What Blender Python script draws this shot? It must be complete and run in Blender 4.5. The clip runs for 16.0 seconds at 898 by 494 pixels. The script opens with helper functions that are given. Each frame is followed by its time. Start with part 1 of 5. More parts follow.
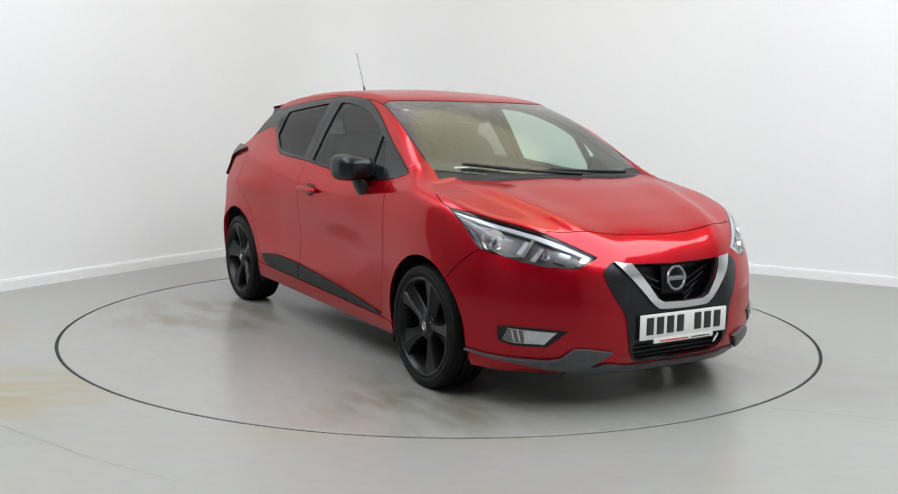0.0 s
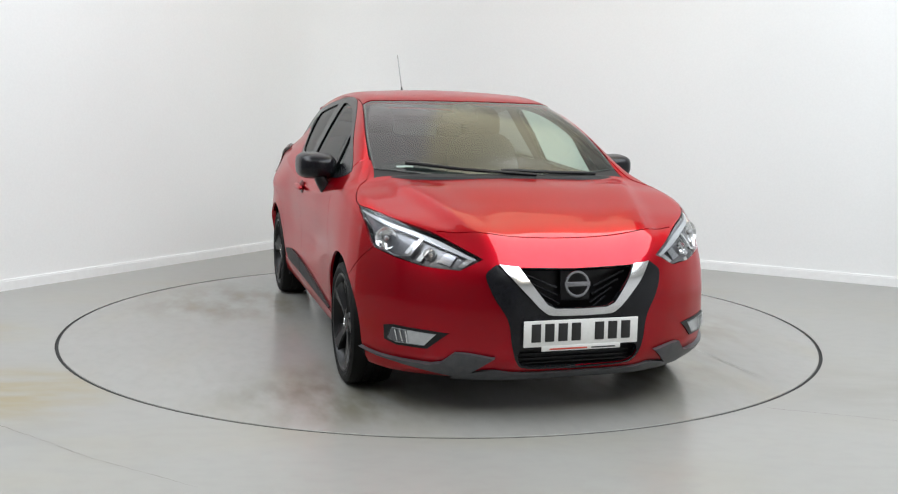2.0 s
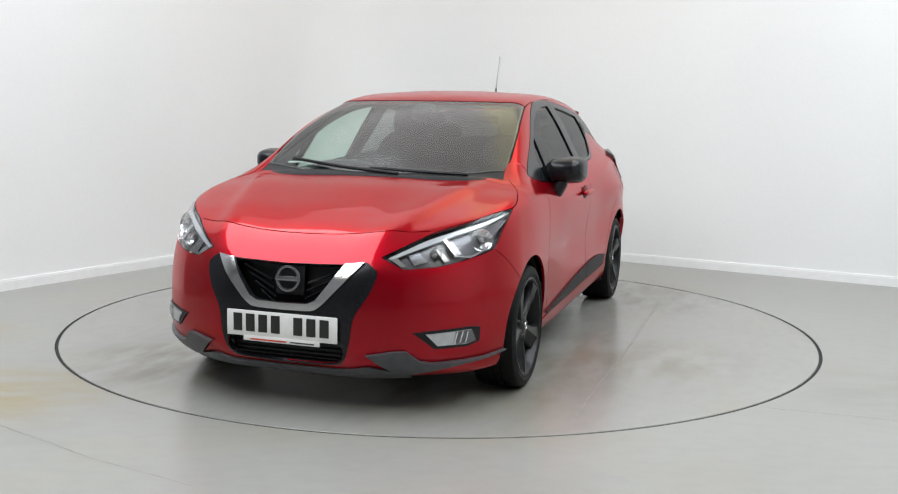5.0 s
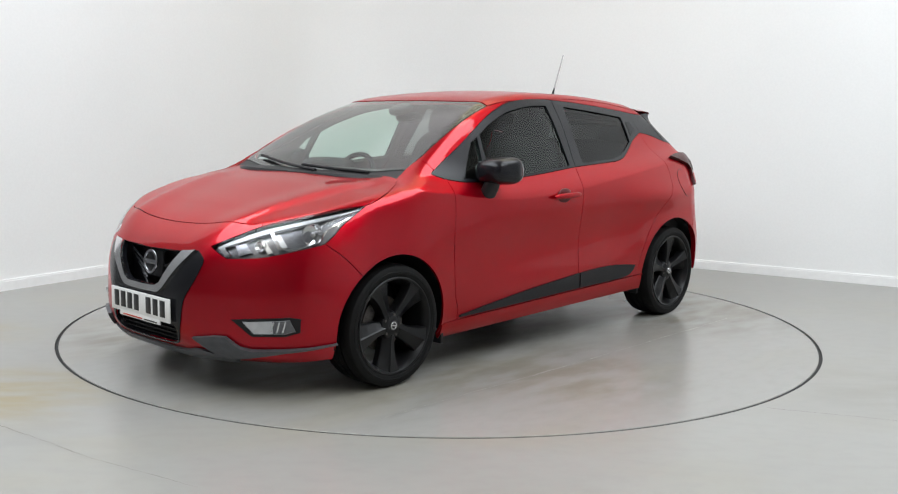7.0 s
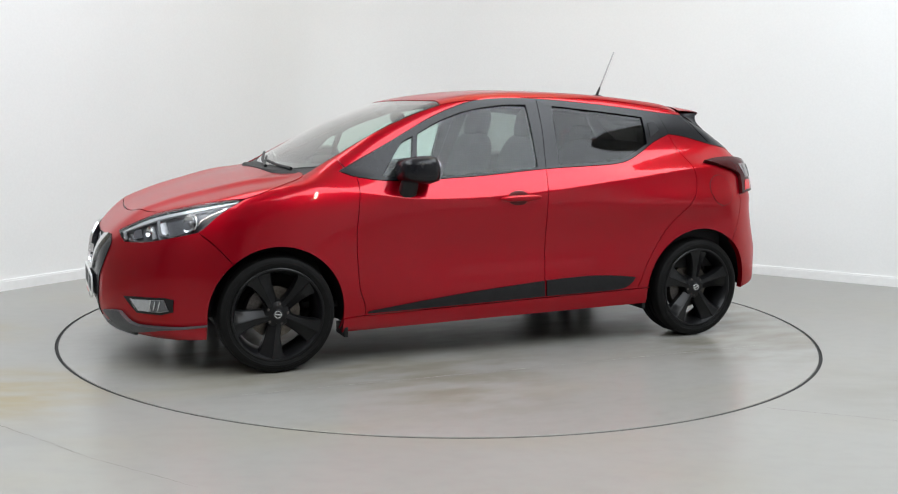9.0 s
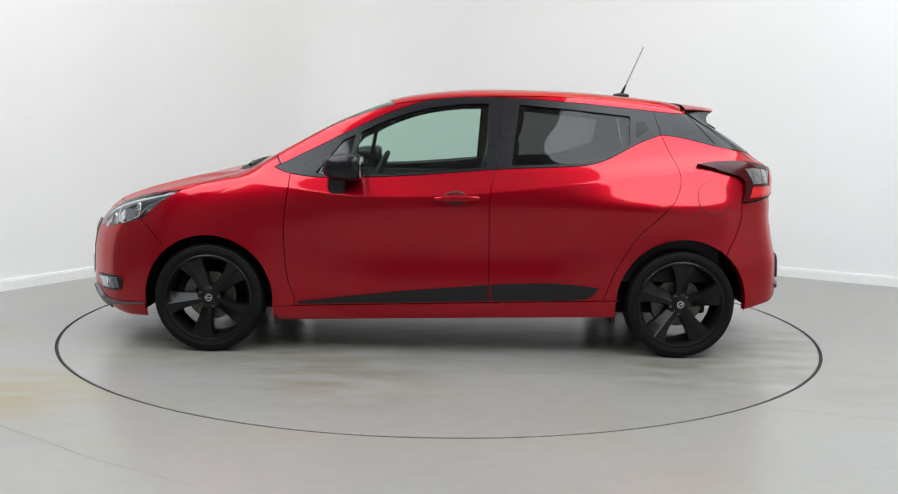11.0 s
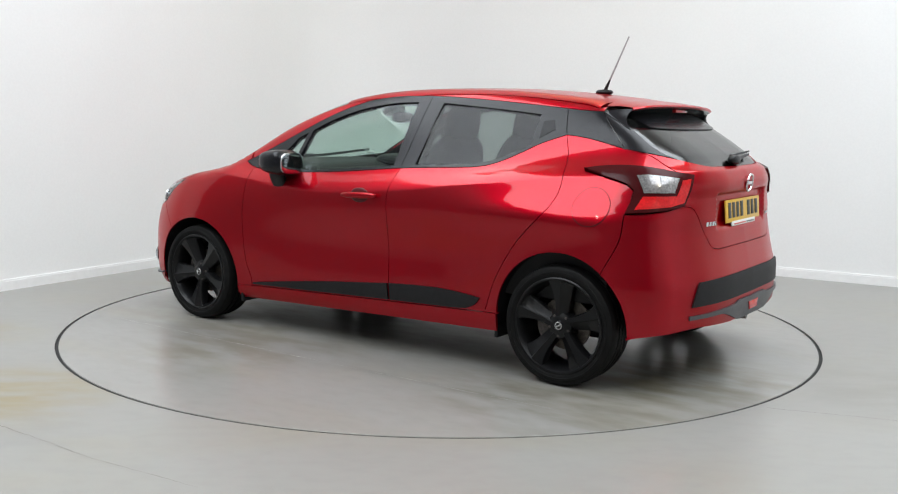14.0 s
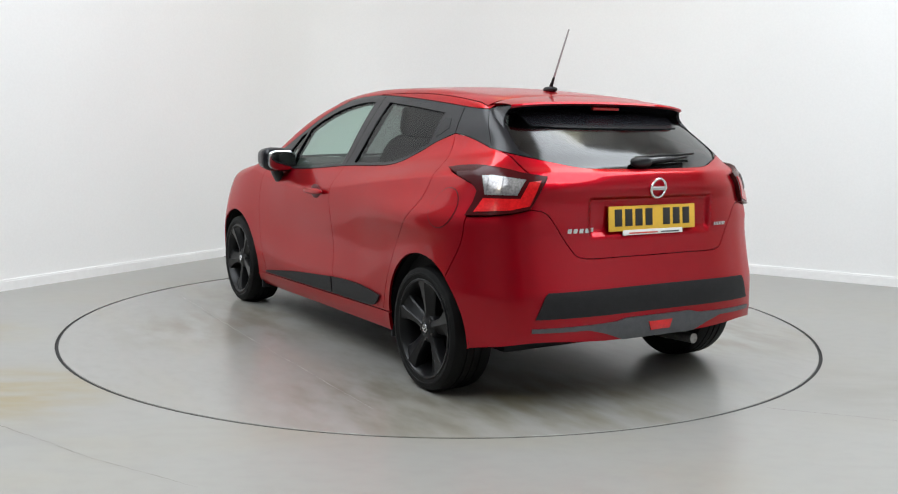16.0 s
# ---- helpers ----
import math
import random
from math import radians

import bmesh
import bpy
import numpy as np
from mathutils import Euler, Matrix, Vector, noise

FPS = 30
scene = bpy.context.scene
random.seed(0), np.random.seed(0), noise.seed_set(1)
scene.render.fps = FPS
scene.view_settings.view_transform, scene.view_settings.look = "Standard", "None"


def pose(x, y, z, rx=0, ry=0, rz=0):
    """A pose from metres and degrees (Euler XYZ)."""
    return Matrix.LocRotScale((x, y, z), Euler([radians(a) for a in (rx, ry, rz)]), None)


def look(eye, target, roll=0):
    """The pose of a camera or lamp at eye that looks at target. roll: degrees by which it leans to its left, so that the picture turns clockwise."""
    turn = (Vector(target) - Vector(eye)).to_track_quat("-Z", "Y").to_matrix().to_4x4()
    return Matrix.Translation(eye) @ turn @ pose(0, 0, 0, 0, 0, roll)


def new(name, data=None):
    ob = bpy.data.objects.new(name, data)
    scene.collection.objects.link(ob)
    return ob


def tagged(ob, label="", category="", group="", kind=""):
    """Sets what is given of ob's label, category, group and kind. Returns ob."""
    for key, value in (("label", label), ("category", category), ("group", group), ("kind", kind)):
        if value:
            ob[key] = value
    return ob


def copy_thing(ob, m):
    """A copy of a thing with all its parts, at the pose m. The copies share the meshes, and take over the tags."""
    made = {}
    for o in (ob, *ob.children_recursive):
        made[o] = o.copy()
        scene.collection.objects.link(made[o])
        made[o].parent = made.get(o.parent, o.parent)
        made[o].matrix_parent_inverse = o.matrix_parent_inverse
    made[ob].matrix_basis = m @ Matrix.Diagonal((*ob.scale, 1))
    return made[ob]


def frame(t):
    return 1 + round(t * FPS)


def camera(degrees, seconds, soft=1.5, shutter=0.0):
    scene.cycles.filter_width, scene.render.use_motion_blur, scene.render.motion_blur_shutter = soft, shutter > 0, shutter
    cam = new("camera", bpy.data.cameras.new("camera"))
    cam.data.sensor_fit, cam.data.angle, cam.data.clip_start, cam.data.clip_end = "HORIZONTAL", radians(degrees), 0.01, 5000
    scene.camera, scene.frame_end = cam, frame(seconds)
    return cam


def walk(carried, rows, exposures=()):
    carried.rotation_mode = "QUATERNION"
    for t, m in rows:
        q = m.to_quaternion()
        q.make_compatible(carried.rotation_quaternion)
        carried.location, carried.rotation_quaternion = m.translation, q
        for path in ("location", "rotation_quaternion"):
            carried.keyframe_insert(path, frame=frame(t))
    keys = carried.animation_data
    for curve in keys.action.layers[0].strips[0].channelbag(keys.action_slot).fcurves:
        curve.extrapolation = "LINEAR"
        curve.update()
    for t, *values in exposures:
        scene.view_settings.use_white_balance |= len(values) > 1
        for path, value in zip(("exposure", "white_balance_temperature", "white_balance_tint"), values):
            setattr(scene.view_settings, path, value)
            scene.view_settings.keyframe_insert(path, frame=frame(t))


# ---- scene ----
# ---------------------------------------------------------------- camera
from mathutils import geometry

cam = camera(49.98, 16.0, soft=1.15)
EYE = Vector((0.0, -5.9316, 1.2535))
AIM = EYE + Vector((0.0077462, 0.9914, -0.130637)) * 6
walk(cam, [(0.0, look(EYE, AIM, 0.98)), (16.0, look(EYE, AIM, 0.98))])

# ---------------------------------------------------------------- light
world = bpy.data.worlds.new("world")
scene.world = world
world.use_nodes = True
world.node_tree.nodes["Background"].inputs[0].default_value = (0.9, 0.95, 1.0, 1)
world.node_tree.nodes["Background"].inputs[1].default_value = 0.05


def ceiling_lamp(x, y, z, sx, sy, power, color, turn):
    lamp = bpy.data.lights.new("overhead_light", "AREA")
    lamp.shape, lamp.size, lamp.size_y, lamp.energy, lamp.color = "RECTANGLE", sx, sy, power, color
    ob = new("overhead_light", lamp)
    ob.matrix_world = pose(x, y, z, 0, 0, turn)
    return ob


TURN = 58.7   # the room stands askew to the camera
ROOM = pose(-0.945, 4.36, 0, 0, 0, TURN - 180)   # origin in the far corner; +x along one wall, +y along the other
# unseen lamps: broad soft panels, and slim tubes for sharp glints
for side in (-1, 1):
    ceiling_lamp(2.9 * side, -2.5, 4.55, 3.4, 6.4, 362, (0.875, 0.935, 1.0), 0)
    ceiling_lamp(2.3 * side, -4.6, 3.3, 0.05, 1.5, 20, (1.0, 0.90, 0.72), 35 * side)
# unseen far panels, set where the bonnet and windscreen mirror them
ceiling_lamp(-1.1, 2.2, 4.60, 2.6, 3.6, 26, (0.97, 0.94, 0.98), 0)
ceiling_lamp(1.25, 2.2, 4.60, 2.1, 3.6, 30, (1.0, 0.93, 0.62), 0)


# ---------------------------------------------------------------- materials
def material(name, color, rough=0.5, metal=0.0, **more):
    m = bpy.data.materials.new(name)
    m.use_nodes = True
    b = m.node_tree.nodes["Principled BSDF"]
    b.inputs["Base Color"].default_value = (*color, 1)
    b.inputs["Roughness"].default_value = rough
    b.inputs["Metallic"].default_value = metal
    for k, v in more.items():
        b.inputs[k.replace("_", " ")].default_value = v
    return m


def grain(m, scale, spread, rough=0.0, bump=0.0, second=None):
    """Lets a material's colour, gloss and relief vary: fine grain, and large soft blotches."""
    t = m.node_tree
    b = t.nodes["Principled BSDF"]
    base = tuple(b.inputs["Base Color"].default_value)
    where = t.nodes.new("ShaderNodeTexCoord")
    mix = None
    for k, (sc, sp) in enumerate(((scale, spread), (second or (scale * 0.11, spread)))):
        n = t.nodes.new("ShaderNodeTexNoise")
        n.inputs["Scale"].default_value, n.inputs["Detail"].default_value = sc, 6
        t.links.new(where.outputs["Object"], n.inputs["Vector"])
        r = t.nodes.new("ShaderNodeMapRange")
        r.interpolation_type = "SMOOTHSTEP"
        r.inputs["From Min"].default_value, r.inputs["From Max"].default_value = 0.3, 0.7
        r.inputs["To Min"].default_value, r.inputs["To Max"].default_value = 1 - sp, 1 + sp
        t.links.new(n.outputs["Fac"], r.inputs["Value"])
        if mix is None:
            mix, fine = r.outputs[0], n.outputs["Fac"]
        else:
            mul = t.nodes.new("ShaderNodeMath")
            mul.operation = "MULTIPLY"
            t.links.new(mix, mul.inputs[0]), t.links.new(r.outputs[0], mul.inputs[1])
            mix = mul.outputs[0]
    c = t.nodes.new("ShaderNodeVectorMath")
    c.operation = "SCALE"
    c.inputs[0].default_value = base[:3]
    t.links.new(mix, c.inputs["Scale"])
    t.links.new(c.outputs[0], b.inputs["Base Color"])
    if rough:
        r = t.nodes.new("ShaderNodeMapRange")
        r.interpolation_type = "SMOOTHSTEP"
        r.inputs["From Min"].default_value, r.inputs["From Max"].default_value = 0.3, 0.7
        r.inputs["To Min"].default_value = b.inputs["Roughness"].default_value - rough
        r.inputs["To Max"].default_value = b.inputs["Roughness"].default_value + rough
        t.links.new(fine, r.inputs["Value"]), t.links.new(r.outputs[0], b.inputs["Roughness"])
    if bump:
        u = t.nodes.new("ShaderNodeBump")
        u.inputs["Strength"].default_value, u.inputs["Distance"].default_value = bump, 0.002
        t.links.new(fine, u.inputs["Height"]), t.links.new(u.outputs[0], b.inputs["Normal"])
    return m


def glass(name, tint, gloss=1.0, least=0.055, soft=0.02, steep=(4.0, 0.75)):
    """Thin glass: clear with a tint, and a mirror-like coat."""
    m = bpy.data.materials.new(name)
    m.use_nodes = True
    t = m.node_tree
    t.nodes.clear()
    out, mix = t.nodes.new("ShaderNodeOutputMaterial"), t.nodes.new("ShaderNodeMixShader")
    clear, shine, facing = t.nodes.new("ShaderNodeBsdfTransparent"), t.nodes.new("ShaderNodeBsdfGlossy"), t.nodes.new("ShaderNodeLayerWeight")
    clear.inputs[0].default_value = (*tint, 1)
    shine.inputs["Roughness"].default_value = soft
    shine.inputs[0].default_value = (gloss, gloss, gloss, 1)
    facing.inputs["Blend"].default_value = 0.5
    power, lift = t.nodes.new("ShaderNodeMath"), t.nodes.new("ShaderNodeMath")
    power.operation, power.inputs[1].default_value = "POWER", steep[0]
    lift.operation, lift.inputs[1].default_value, lift.inputs[2].default_value = "MULTIPLY_ADD", steep[1], least
    t.links.new(facing.outputs["Facing"], power.inputs[0]), t.links.new(power.outputs[0], lift.inputs[0])
    t.links.new(lift.outputs[0], mix.inputs[0]), t.links.new(clear.outputs[0], mix.inputs[1]), t.links.new(shine.outputs[0], mix.inputs[2])
    t.links.new(mix.outputs[0], out.inputs[0])
    return m


def floor_paint(name, shift, spots=(), dull=0.97):
    """Worn grey floor paint: blotches, ochre stains, wet-looking patches, thin scratches."""
    m = material(name, (0.33, 0.325, 0.30), 0.22)
    t = m.node_tree
    b = t.nodes["Principled BSDF"]
    where = t.nodes.new("ShaderNodeTexCoord")
    put = t.nodes.new("ShaderNodeMapping")
    put.inputs["Location"].default_value = shift
    t.links.new(where.outputs["Object"], put.inputs["Vector"])

    def noise_of(scale, detail, lo, hi, a, bb, stretch=None):
        n = t.nodes.new("ShaderNodeTexNoise")
        n.inputs["Scale"].default_value, n.inputs["Detail"].default_value = scale, detail
        src = put.outputs[0]
        if stretch:
            s = t.nodes.new("ShaderNodeMapping")
            s.inputs["Scale"].default_value, s.inputs["Rotation"].default_value = stretch, (0, 0, 0.6)
            t.links.new(src, s.inputs["Vector"])
            src = s.outputs[0]
        t.links.new(src, n.inputs["Vector"])
        r = t.nodes.new("ShaderNodeMapRange")
        r.interpolation_type = "SMOOTHSTEP"
        for key, val in (("From Min", lo), ("From Max", hi), ("To Min", a), ("To Max", bb)):
            r.inputs[key].default_value = val
        t.links.new(n.outputs["Fac"], r.inputs["Value"])
        return r.outputs[0]

    def blend(kind, fac, a, c):
        x = t.nodes.new("ShaderNodeMix")
        x.data_type, x.blend_type = "RGBA", kind
        if isinstance(fac, float):
            x.inputs[0].default_value = fac
        else:
            t.links.new(fac, x.inputs[0])
        for k, v in ((6, a), (7, c)):
            if isinstance(v, tuple):
                x.inputs[k].default_value = (*v, 1)
            else:
                t.links.new(v, x.inputs[k])
        return x.outputs[2]

    col = blend("MIX", noise_of(0.9, 3, 0.2, 0.85, 0.0, 1.0), (0.274, 0.271, 0.255), (0.250, 0.246, 0.229))
    col = blend("MIX", noise_of(0.8, 2, 0.45, 0.85, 0.0, 0.5, (1, 2.2, 1)), col, (0.262, 0.238, 0.170))
    col = blend("MIX", noise_of(9, 4, 0.35, 0.8, 0.0, 0.22, (1, 1.8, 1)), col, (0.19, 0.185, 0.17))
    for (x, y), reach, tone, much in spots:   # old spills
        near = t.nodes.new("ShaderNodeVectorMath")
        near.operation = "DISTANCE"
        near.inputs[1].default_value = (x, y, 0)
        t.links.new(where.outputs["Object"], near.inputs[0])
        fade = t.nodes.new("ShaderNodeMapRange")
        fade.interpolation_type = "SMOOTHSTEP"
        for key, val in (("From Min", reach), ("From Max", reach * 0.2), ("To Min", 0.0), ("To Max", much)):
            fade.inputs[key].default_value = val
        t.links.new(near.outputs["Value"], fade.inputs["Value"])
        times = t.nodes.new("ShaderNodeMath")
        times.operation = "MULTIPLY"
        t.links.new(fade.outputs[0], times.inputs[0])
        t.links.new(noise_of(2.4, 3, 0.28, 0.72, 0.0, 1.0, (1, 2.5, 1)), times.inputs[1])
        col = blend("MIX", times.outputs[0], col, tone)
    t.links.new(col, b.inputs["Base Color"])
    b.inputs["Roughness"].default_value = 0.30 * dull
    return m


M_WALL = grain(material("wall_paint", (0.80, 0.80, 0.79), 0.65), 60, 0.012, 0.05, 0.05, (0.5, 0.02))
M_WALLGREY = grain(material("unseen_wall_grey", (0.20, 0.20, 0.20), 0.7), 40, 0.03)
M_BOARD = grain(material("skirting_paint", (0.82, 0.82, 0.81), 0.35), 20, 0.02)
M_CEILING = grain(material("ceiling_paint", (0.78, 0.77, 0.74), 0.8), 8, 0.05)
M_FLOOR = floor_paint("floor_paint", (3.0, 1.0, 0), [((-2.65, -0.55), 0.5, (0.27, 0.235, 0.14), 0.75), ((-2.0, -1.75), 0.75, (0.23, 0.185, 0.09), 0.95), ((2.2, -1.45), 0.7, (0.19, 0.18, 0.15), 0.6), ((-1.75, -2.35), 0.5, (0.2, 0.2, 0.19), 0.4)])
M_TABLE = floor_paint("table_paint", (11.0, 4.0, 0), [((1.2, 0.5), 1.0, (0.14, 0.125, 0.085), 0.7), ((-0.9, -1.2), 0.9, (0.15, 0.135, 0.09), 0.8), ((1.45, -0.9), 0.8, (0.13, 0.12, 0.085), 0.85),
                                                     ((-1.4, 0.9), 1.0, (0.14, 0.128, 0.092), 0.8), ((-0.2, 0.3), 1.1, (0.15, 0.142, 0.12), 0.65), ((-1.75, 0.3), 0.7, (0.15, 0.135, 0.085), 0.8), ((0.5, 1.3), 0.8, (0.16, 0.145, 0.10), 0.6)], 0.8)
M_RED = grain(material("red_paint", (0.37, 0.0008, 0.010), 0.33, 0.8, Coat_Weight=0.65, Specular_Tint=(1.0, 0.08, 0.12, 1.0), Coat_Roughness=0.045, Coat_IOR=1.5, Specular_IOR_Level=0.15), 900, 0.10, 0.04, 0.0, (2.0, 0.02))
# darker red: the handle cup's shade as colour, and the tow eye's own tone
M_DEEPRED = material("dark_red", (0.09, 0.002, 0.004), 0.4, 0.3)
M_GLOSSBLACK = grain(material("gloss_black", (0.007, 0.007, 0.009), 0.26, Specular_IOR_Level=0.32), 300, 0.2)
M_TRIM = grain(material("black_plastic", (0.007, 0.007, 0.008), 0.42, Specular_IOR_Level=0.32), 400, 0.2, 0.05, 0.1)
M_TRIM2 = grain(material("matt_black_plastic", (0.008, 0.008, 0.009), 0.55, Specular_IOR_Level=0.3), 400, 0.2, 0.05, 0.2)
M_GUNMETAL = grain(material("grey_plastic", (0.07, 0.072, 0.078), 0.38, 0.3), 300, 0.12, 0.04)
M_CHROME = grain(material("chrome", (0.75, 0.75, 0.76), 0.16, 1.0), 200, 0.03)
M_DARKCHROME = material("dark_chrome", (0.30, 0.30, 0.32), 0.25, 1.0)
M_SILVER = grain(material("silver_reflector", (0.62, 0.62, 0.63), 0.30, 0.7), 300, 0.06)
M_HOUSING = grain(material("lamp_housing", (0.16, 0.16, 0.17), 0.30, 0.7), 100, 0.1)
M_LENS = glass("clear_lens", (0.92, 0.93, 0.94), 1.0, 0.025)
M_GLASS = glass("window_glass", (0.70, 0.84, 0.78), 0.55, 0.06)
M_SCREEN = glass("windscreen_glass", (0.74, 0.87, 0.82), 1.0, 0.085, 0.16, (5.0, 1.2))
M_TINT = glass("tinted_glass", (0.27, 0.285, 0.28), 0.5, 0.05)
M_TINT2 = glass("tinted_rear_glass", (0.07, 0.07, 0.07), 0.8, 0.08, 0.12)
M_MIRROR = material("mirror", (0.6, 0.62, 0.64), 0.03, 1.0)
M_WHITE = material("white_light_strip", (0.46, 0.47, 0.48), 0.32, 0.4)
M_PLATEW = grain(material("plate_white", (0.75, 0.75, 0.73), 0.35), 60, 0.03)
M_PLATEY = grain(material("plate_yellow", (0.72, 0.43, 0.04), 0.35), 60, 0.03)
M_INK = material("plate_ink", (0.015, 0.015, 0.015), 0.4)
M_REDINK = material("red_ink", (0.55, 0.06, 0.03), 0.5)
M_LAMPRED = grain(material("red_lens", (0.52, 0.006, 0.008), 0.2, Coat_Weight=0.3), 80, 0.15)
M_SMOKERED = material("smoked_red_lens", (0.045, 0.003, 0.004), 0.2, Specular_IOR_Level=0.2)
M_AMBER = material("amber_bulb", (0.6, 0.25, 0.05), 0.2)
M_RUBBER = grain(material("tyre_rubber", (0.0045, 0.0045, 0.0045), 0.6, Specular_IOR_Level=0.16), 120, 0.25, 0.08, 0.2)
M_WHEEL = grain(material("black_alloy", (0.0045, 0.0045, 0.005), 0.33, 0.0, Specular_IOR_Level=0.28), 12, 0.08, 0.02)
M_STEEL = grain(material("steel", (0.35, 0.34, 0.33), 0.4, 1.0), 90, 0.2, 0.1)
M_DISC = grain(material("worn_disc_steel", (0.13, 0.115, 0.10), 0.5, 0.9), 60, 0.3, 0.1)
M_INDICATOR = grain(material("smoky_clear_lens", (0.30, 0.29, 0.29), 0.22, 0.55, Coat_Weight=0.5), 90, 0.25)
M_STEEL2 = grain(material("dull_metal", (0.10, 0.09, 0.085), 0.5, 0.8), 90, 0.25)
M_CAP = material("cap_silver", (0.55, 0.55, 0.55), 0.25, 0.9)
# near-black that puts the shade of the turntable's gap into colour
M_GAPSHADE = material("gap_shade_black", (0.008, 0.008, 0.008), 0.8)
M_ANTENNA = material("antenna_grey", (0.35, 0.35, 0.35), 0.4)
M_CLOTH = grain(material("seat_cloth", (0.022, 0.022, 0.024), 0.9), 60, 0.15)
M_LINER = grain(material("roof_lining", (0.20, 0.20, 0.19), 0.9), 30, 0.06)
M_CRACK = grain(material("crack_dirt", (0.17, 0.165, 0.15), 0.7), 60, 0.3)


# ---------------------------------------------------------------- mesh helpers
def spline(knots):
    """A smooth curve through (a, b) knots, as a function."""
    k = np.array(sorted(knots), float)
    xs, ys = k[:, 0], k[:, 1]
    h = np.diff(xs)
    s = np.diff(ys) / h
    m = np.empty(len(xs))
    m[0], m[-1] = s[0], s[-1]
    for i in range(1, len(xs) - 1):
        a, b = s[i - 1], s[i]
        m[i] = 0 if a * b <= 0 else 2 * a * b / (a + b) if abs(a - b) > 3 * min(abs(a), abs(b)) else (a * h[i] + b * h[i - 1]) / (h[i] + h[i - 1])

    def f(x):
        x = np.clip(np.asarray(x, float), xs[0], xs[-1])
        i = np.clip(np.searchsorted(xs, x) - 1, 0, len(h) - 1)
        u = (x - xs[i]) / h[i]
        return (ys[i] * (1 + 2 * u) * (1 - u) ** 2 + m[i] * h[i] * u * (1 - u) ** 2
                + ys[i + 1] * u * u * (3 - 2 * u) + m[i + 1] * h[i] * u * u * (u - 1))
    return f


# ---------------------------------------------------------------- the car's outer skin: +x is its nose, +y its left, z up
# heights and half-widths of the lines that run along its side
Z_CREASE = spline([(2.1, 0.86), (1.5, 0.90), (1.2, 0.92), (0.85, 0.89), (0.5, 0.848), (0.3, 0.845), (0, 0.858), (-0.26, 0.88), (-0.7, 0.935), (-1.3, 1.0), (-2, 1.03)])
Y_CREASE = spline([(2.1, 0.70), (1.7, 0.775), (1.5, 0.798), (1.26, 0.820), (0.85, 0.840), (0.4, 0.86), (0, 0.862), (-0.7, 0.850), (-1.2, 0.810), (-1.5, 0.768), (-1.8, 0.722), (-2, 0.69)])
Z_BELT = spline([(2.1, 1.02), (1.2, 1.02), (0.9, 0.985), (0.2, 0.965), (-0.26, 1.0), (-0.7, 1.03), (-1.2, 1.09), (-2, 1.12)])
Y_WAIST = spline([(2.1, 0.82), (1.8, 0.855), (1.6, 0.872), (1.26, 0.888), (0.85, 0.862), (0.2, 0.838), (-0.5, 0.841), (-0.9, 0.862), (-1.26, 0.887), (-1.6, 0.868), (-1.8, 0.835), (-2, 0.78)])
Y_SILL = spline([(2.1, 0.82), (1.8, 0.86), (1.6, 0.874), (1.26, 0.885), (0.8, 0.846), (0, 0.843), (-0.85, 0.848), (-1.26, 0.878), (-1.6, 0.852), (-2, 0.77)])
FRONT = spline([(0.1, 1.90), (0.18, 2.0), (0.25, 2.05), (0.35, 2.068), (0.45, 2.066), (0.575, 2.05), (0.66, 2.02), (0.75, 1.97), (0.9, 1.85)])
FRONT_SWEEP = spline([(0, 0), (0.26, 0.008), (0.4, 0.045), (0.524, 0.105), (0.65, 0.19), (0.75, 0.29), (0.85, 0.45), (1.0, 0.75)])
REAR = spline([(0.1, -1.80), (0.2, -1.865), (0.35, -1.908), (0.5, -1.904), (0.57, -1.888), (0.66, -1.868), (0.78, -1.850), (0.9, -1.852), (0.97, -1.865), (1.03, -1.845),
               (1.06, -1.80), (1.116, -1.735), (1.193, -1.62), (1.266, -1.50), (1.34, -1.38), (1.5, -1.1)])
REAR_SWEEP = spline([(0, 0), (0.26, 0.005), (0.4, 0.018), (0.53, 0.043), (0.65, 0.085), (0.75, 0.150), (0.85, 0.30), (1.0, 0.6)])
SWEPT = spline([(0.1, 0.95), (0.8, 0.95), (0.9, 1.2), (1.0, 1.6), (1.1, 1.8), (1.5, 1.8)])
TOP = spline([(2.2, 0.50), (2.03, 0.645), (1.97, 0.70), (1.9, 0.752), (1.715, 0.835), (1.533, 0.89), (1.352, 0.938), (1.2, 0.968), (1.12, 0.99), (0.95, 1.09), (0.8, 1.175),
              (0.637, 1.258), (0.46, 1.33), (0.286, 1.385), (0.1, 1.418), (-0.1, 1.437), (-0.35, 1.443), (-0.75, 1.435), (-1.1, 1.408), (-1.37, 1.377), (-1.6, 1.345), (-2, 1.27)])
CROWN = spline([(2.1, 0.05), (1.2, 0.06), (0.9, 0.10), (0.3, 0.07), (-0.3, 0.085), (-1.5, 0.085)])


